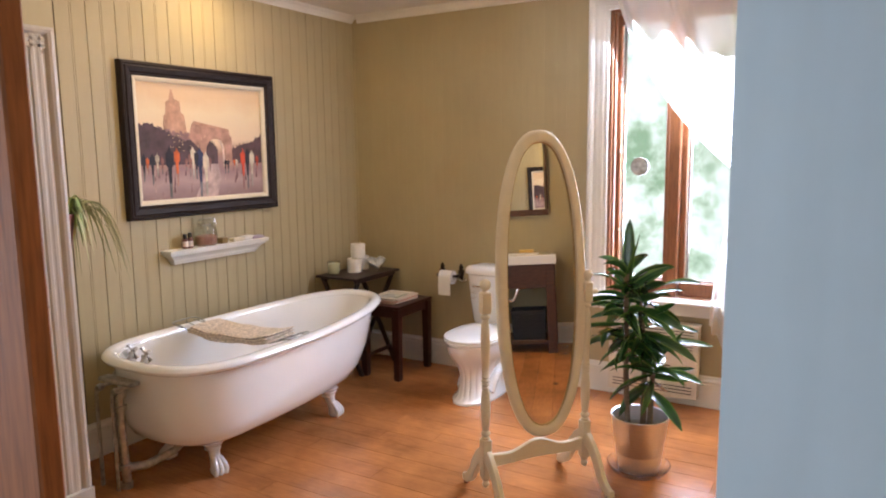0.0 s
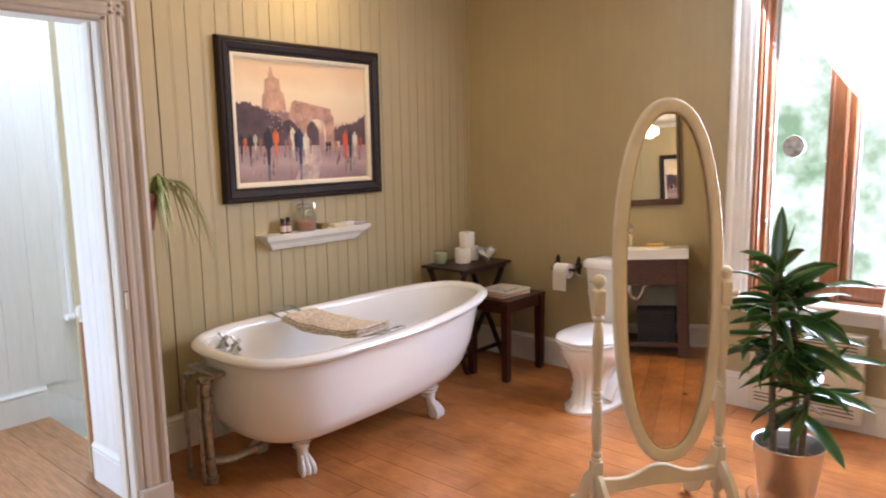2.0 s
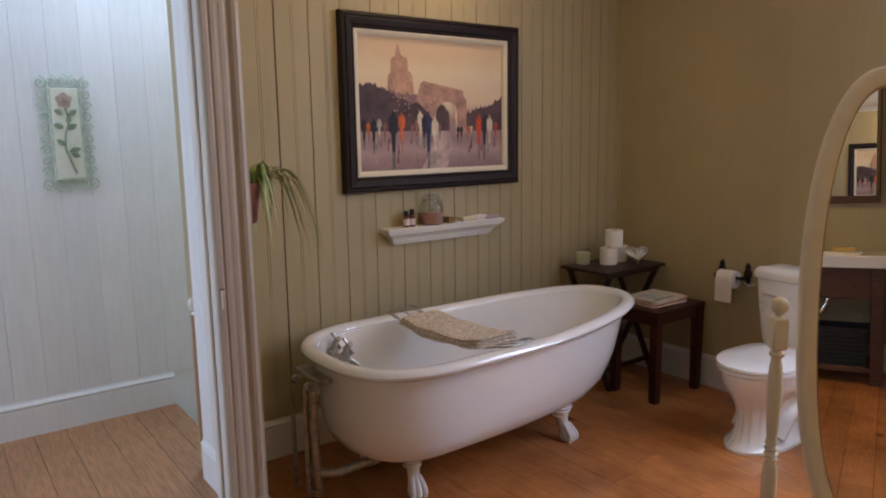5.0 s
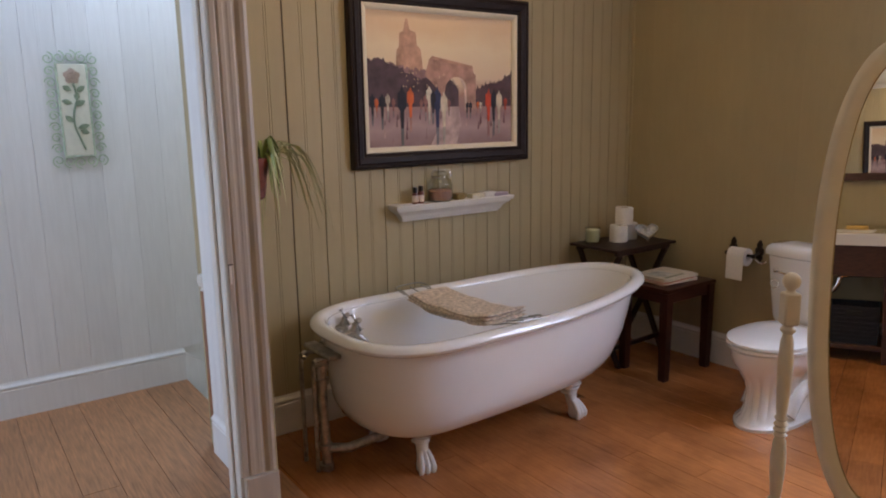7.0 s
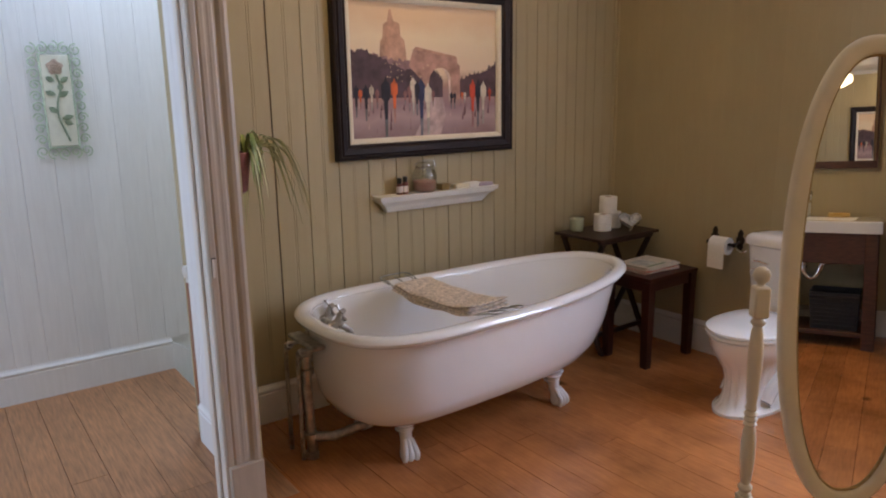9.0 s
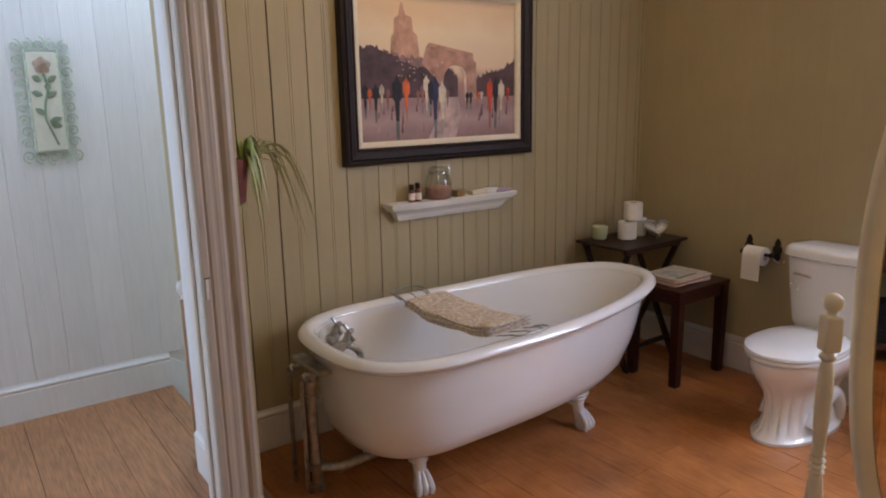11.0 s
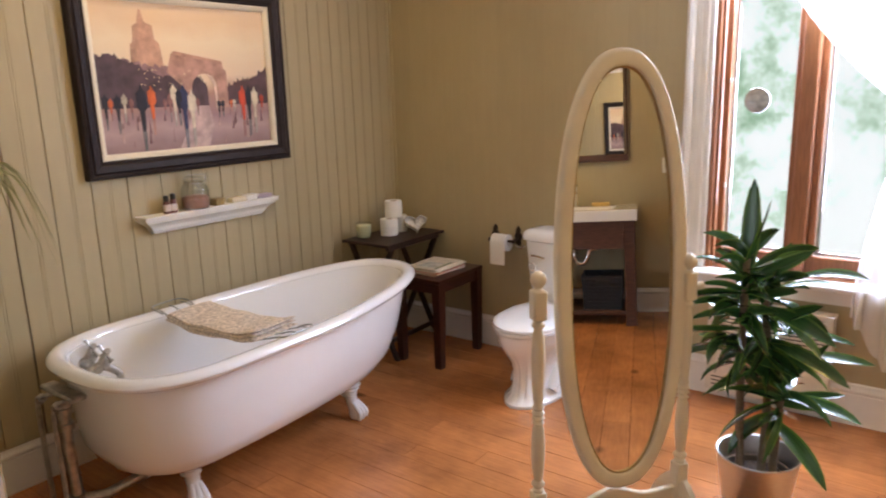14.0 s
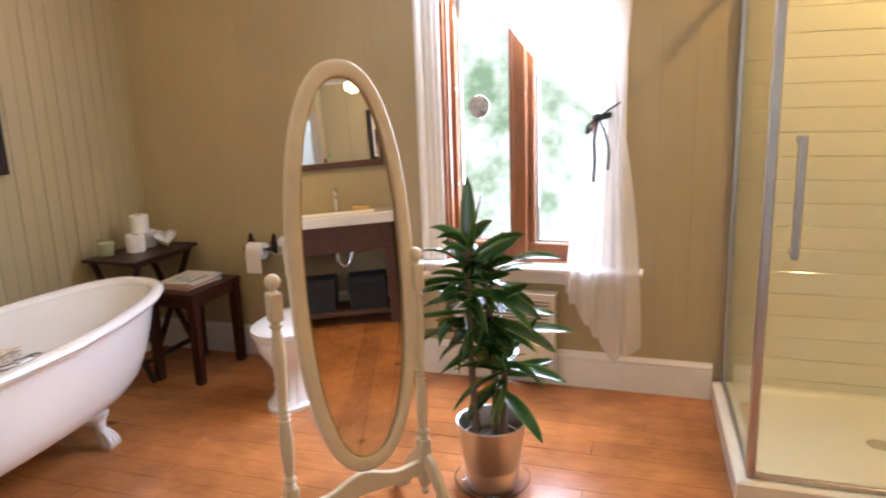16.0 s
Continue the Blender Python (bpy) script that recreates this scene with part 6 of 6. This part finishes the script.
# ---- hall plaque ----
def plaque():
    t = thing("wall_plaque", pose(HX + 0.014, 0.875, 1.53), "pale green scrolled metal plaque with a rose relief", "wall plaque")
    part("panel", box(bmesh.new(), 0.006, -0.064, -0.225, 0.016, 0.064, 0.225, 0.003), M["plaque"], t, "ivory panel")
    bm = bmesh.new()
    c = [(0.012, -0.068, -0.229), (0.012, 0.068, -0.229), (0.012, 0.068, 0.229), (0.012, -0.068, 0.229)]
    tube(bm, c + [c[0]], 0.005, 8)
    part("border", bm, M["verdigris"], t)

    def scroll(y, z, r, a0, turn):
        bm = bmesh.new()
        tube(bm, [(0.008, y + r * (1 - 0.75 * k / 26) * math.cos(a0 + turn * k / 26 * 8.2), z + r * (1 - 0.75 * k / 26) * math.sin(a0 + turn * k / 26 * 8.2)) for k in range(27)], 0.0035, 6)
        part("scroll", bm, M["verdigris"], t, "", True)
    for i in range(8):
        z = -0.19 + i * 0.054
        scroll(-0.098, z, 0.026, 0 if i % 2 else 3.1, 1 if i % 2 else -1)
        scroll(0.098, z, 0.026, 3.1 if i % 2 else 0, -1 if i % 2 else 1)
    for s in (-1, 1):
        for y in (-0.10, -0.05, 0.0, 0.05, 0.10):
            scroll(y, s * (0.262 - 0.12 * abs(y)), 0.030, 1.5 * s, 1 if y > 0 else -1)
    rg = random.Random(8)
    bm = bmesh.new()
    tube(bm, spline([(0.018, 0.0, 0.13), (0.018, 0.012, 0.06), (0.018, -0.006, 0.0), (0.018, -0.012, -0.07), (0.018, 0.004, -0.13), (0.018, 0.028, -0.20)], 6), 0.005, 8)
    part("stem", bm, M["stem"], t, "", True)
    for y, z, a, l in ((0.012, 0.09, 35, 0.05), (-0.01, 0.095, 150, 0.045), (0.0, 0.02, 30, 0.055), (-0.012, 0.03, 160, 0.05), (-0.012, -0.06, 140, 0.05), (0.0, -0.09, 15, 0.06), (0.01, -0.10, -20, 0.045), (0.005, 0.05, 70, 0.04)):
        bm = bmesh.new()
        ca, sa = math.cos(radians(a)), math.sin(radians(a))
        up = [(k / 8 * l, 0.014 * math.sin(math.pi * k / 8)) for k in range(9)]
        pts = up + [(u, -w) for u, w in reversed(up[1:-1])]
        loft(bm, [[Vector((x, y + (u * ca - w * sa) * k, z + (u * sa + w * ca) * k)) for u, w in pts] for x, k in ((0.0165, 1.0), (0.0195, 0.95), (0.021, 0.6))])
        part("leaf", bm, M["stem"], t, "", True)
    for k, (r, x) in enumerate(((0.036, 0.018), (0.029, 0.021), (0.021, 0.024), (0.013, 0.027), (0.007, 0.029))):
        bm = bmesh.new()
        loft(bm, [[Vector((xx, rr * (1 + 0.12 * math.sin(5 * a + k)) * math.cos(a) - 0.002, 0.165 + rr * (1 + 0.12 * math.sin(5 * a + k)) * math.sin(a))) for a in [2 * math.pi * q / 30 for q in range(30)]] for rr, xx in ((r, 0.0165), (r, x), (r * 0.85, x + 0.002), (r * 0.75, x))])
        part("petal", bm, M["rose"], t, "", True)


plaque()

# ---- lamps ----
LX, LY, LZ = -1.55, 1.795, CEIL - 0.215
lamp = thing("ceiling_lamp", pose(LX, LY, CEIL), "lit opal glass schoolhouse ceiling lamp", "lamp")
part("canopy", lathe(bmesh.new(), [(0, 0), (0.065, 0), (0.065, -0.012), (0.05, -0.03), (0.03, -0.04), (0.028, -0.09), (0.055, -0.11), (0.055, -0.125), (0, -0.125)], 32), M["white"], lamp, "", True)
globe = part("shade", lathe(bmesh.new(), [(0.048, -0.126), (0.07, -0.132), (0.122, -0.152), (0.138, -0.185), (0.138, -0.232), (0.122, -0.265), (0.07, -0.284), (0, -0.288)], 32), M["globe"], lamp, "glowing opal glass shade", True)
globe.visible_shadow = False
bulb = bpy.data.lights.new("bulb", "POINT")
bulb.energy, bulb.color, bulb.shadow_soft_size = LAMP, (1.0, 0.70, 0.39), 0.10
new("bulb", bulb).location = (LX, LY, LZ)
# copy of the lamp, added out of view to warm the washstand wall
added_lamp = copy_thing(lamp, pose(2.35, 1.55, CEIL))
tagged(added_lamp, "added unseen opal ceiling lamp that warms the washstand end")
added_bulb = bpy.data.lights.new("washstand_bulb", "POINT")
added_bulb.energy, added_bulb.color, added_bulb.shadow_soft_size = LAMP * 4.0, (1.0, 0.67, 0.31), 0.10
new("washstand_bulb", added_bulb).location = (2.35, 1.55, LZ)
spot = thing("shower_light", pose(1.35, 3.42, CEIL - 0.006), "small recessed shower ceiling light", "lamp")
part("rim", lathe(bmesh.new(), [(0.045, 0.006), (0.06, 0.006), (0.06, 0.0), (0.05, -0.004), (0.045, 0.0)], 28), M["white"], spot, "", True)
part("lens", lathe(bmesh.new(), [(0, 0.003), (0.046, 0.003)], 28), M["globe"], spot, "glowing lens")
tub_spot = copy_thing(spot, pose(-2.33, 2.42, CEIL - 0.006))
tagged(tub_spot, "small recessed ceiling light over the bathtub")
dl = bpy.data.lights.new("bath_bulb", "AREA")
dl.shape, dl.size, dl.energy, dl.color = "DISK", 0.09, 6.0, (1.0, 0.70, 0.34)
new("bath_bulb", dl).matrix_world = pose(-2.33, 2.42, CEIL - 0.012)
sl = bpy.data.lights.new("shower_bulb", "AREA")
sl.shape, sl.size, sl.energy, sl.color = "DISK", 0.09, SHOWER, (1.0, 0.66, 0.25)
new("shower_bulb", sl).matrix_world = pose(1.35, 3.42, CEIL - 0.012)

# ---- outdoors ----
m = bpy.data.materials.new("trees_and_sky")
m.use_nodes = True
nt = m.node_tree
nt.nodes.remove(nt.nodes["Principled BSDF"])
em, rp, nz, tc, n2, mx = (nt.nodes.new(k) for k in ("ShaderNodeEmission", "ShaderNodeValToRGB", "ShaderNodeTexNoise", "ShaderNodeTexCoord", "ShaderNodeTexNoise", "ShaderNodeMath"))
nz.inputs["Scale"].default_value, nz.inputs["Detail"].default_value, nz.inputs["Roughness"].default_value = 1.1, 9, 0.66
n2.inputs["Scale"].default_value, n2.inputs["Detail"].default_value = 0.12, 2
nt.links.new(tc.outputs["Object"], nz.inputs["Vector"])
nt.links.new(tc.outputs["Object"], n2.inputs["Vector"])
mx.operation = "MULTIPLY_ADD"
mx.inputs[1].default_value = 0.55
nt.links.new(n2.outputs[0], mx.inputs[0])
nt.links.new(nz.outputs[0], mx.inputs[2])
nt.links.new(mx.outputs[0], rp.inputs[0])
e = rp.color_ramp.elements
e[0].position, e[0].color = 0.56, (0.33, 0.50, 0.34, 1)
e[1].position, e[1].color = 0.80, (1.0, 1.0, 1.0, 1)
k = e.new(0.68)
k.color = (0.66, 0.80, 0.68, 1)
k = e.new(0.74)
k.color = (0.88, 0.96, 0.94, 1)
em.inputs["Strength"].default_value = OUT
nt.links.new(rp.outputs[0], em.inputs[0])
nt.links.new(em.outputs[0], nt.nodes["Material Output"].inputs[0])
bm = bmesh.new()
loft(bm, [[Vector((18 * math.sin(a), 18 * math.cos(a), z)) for a in [radians(-180 + 6 * k) for k in range(61)]] for z in (-12, 14)], (False, False), closed=False)
bd = tagged(part("backdrop", bm, m, None, "pale bright trees and sky outside the window"), category="backdrop", kind="structure")

# ---- boards and planks ----
def board_mesh(axis, w, h, material, sign, depth, joint, sink, bead):
    """An upright board with eased edges and, if it has one, a double groove down its middle."""
    d, c = depth, w / 2
    prof = [(0.0, d - sink), (joint * 0.5, d - sink), (joint * 0.5 + 0.0012, d - 0.0004), (joint * 0.5 + 0.0025, d)]
    if bead:
        for s in (-1, 1):
            q = c + s * 0.0055
            prof += [(q - 0.0022, d), (q - 0.0006, d - bead), (q + 0.0006, d - bead), (q + 0.0022, d)]
    prof += [(w - joint * 0.5 - 0.0025, d), (w - joint * 0.5 - 0.0012, d - 0.0004), (w - joint * 0.5, d - sink), (w, d - sink)]
    bm = bmesh.new()
    loft(bm, [[Vector((sign * o, s, z)) if axis == "y" else Vector((s, sign * o, z)) for s, o in prof] for z in (0, h)], (False, False), closed=False)
    return mesh("board", bm, material)


def boards(parent, axis, face, a0, a1, z0, z1, w, material, sign, depth=0.012, joint=0.0022, sink=0.010, bead=0.0016, first=0.0):
    """Tongue-and-groove boarding; first is the width of a cut board at the start."""
    a = a0
    full = board_mesh(axis, w, z1 - z0, material, sign, depth, joint, sink, bead)
    while a < a1 - 0.004:
        ww = first if a == a0 and first else min(w, a1 - a)
        me = full if abs(ww - w) < 1e-6 else board_mesh(axis, ww, z1 - z0, material, sign, depth, joint, sink, bead if ww > 0.1 else 0)
        o = new("board", me)
        o.location = (face, a, z0) if axis == "y" else (a, face, z0)
        o.parent = parent
        a += ww


boards(wall_west, "y", XW + 0.0005, YD, YB, 0.19, CEIL, 0.1635, M["sage"], 1, first=0.074)
boards(wall_north, "x", YB - 0.0005, XW + 0.02, WX0 - 0.13, 0.19, CEIL, 0.155, M["sage"], -1, 0.010, 0.0016, 0.0007, 0.0004)
boards(wall_north_2, "x", YB - 0.0005, WX1 + 0.13, SX0 + 0.01, 0.19, CEIL, 0.155, M["sage"], -1, 0.010, 0.0018, 0.0012, 0.0007)
boards(wall_hall, "y", HX + 0.0005, YO - 1.3, HWY0 - 0.10, 0.19, HTOP, 0.150, M["hall"], 1, 0.010, 0.0022, 0.004, 0.0012)
boards(wall_return, "x", YP - 0.0003, XW, -2.122, 0.19, CEIL, 0.15, M["hall"], -1, 0.012, 0.002, 0.004, 0.0012)
# the joint that has opened up beside the planter
solid("shrunk_joint", XW + 0.0105, 1.5628, 0.20, XW + 0.0131, 1.5662, CEIL - 0.06, M["gap"], 0, wall_west, "dark open joint between two boards")


def planks(parent, x0, x1, y0, y1, w, material, seed):
    """Floor boards along x, in random lengths, with eased edges and small gaps."""
    rg = random.Random(seed)
    y = y0
    while y < y1 - 0.01:
        ww = min(w * rg.uniform(0.85, 1.15), y1 - y)
        x = x0 - rg.uniform(0, 1.2)
        while x < x1:
            L = rg.uniform(1.6, 3.2)
            a, b = max(x, x0), min(x + L, x1)
            if b - a > 0.02:
                bm = bmesh.new()
                hw, lift = ww / 2 - rg.uniform(0.0003, 0.0009), rg.uniform(-0.0005, 0.0005)
                prof = [(-hw, -0.029), (-hw, -0.0015), (-hw + 0.0012, 0), (hw - 0.0012, 0), (hw, -0.0015), (hw, -0.029)]
                loft(bm, [[Vector((s, u, v + lift)) for u, v in prof] for s in (-(b - a) / 2 + 0.001, (b - a) / 2 - 0.001)])
                o = new("plank", mesh("plank", bm, material))
                o.location = ((a + b) / 2, y + ww / 2, 0)
                o.parent = parent
            x += L
        y += ww


planks(floor, XD + 0.02, XE, YO - 2.28, YD, 0.135, M["floor"], 5)
planks(floor, XW, XE, YD, YB, 0.135, M["floor"], 6)
planks(hall_floor, HX, XD + 0.02, YO - 2.28, 1.30, 0.15, M["hall_floor"], 9)
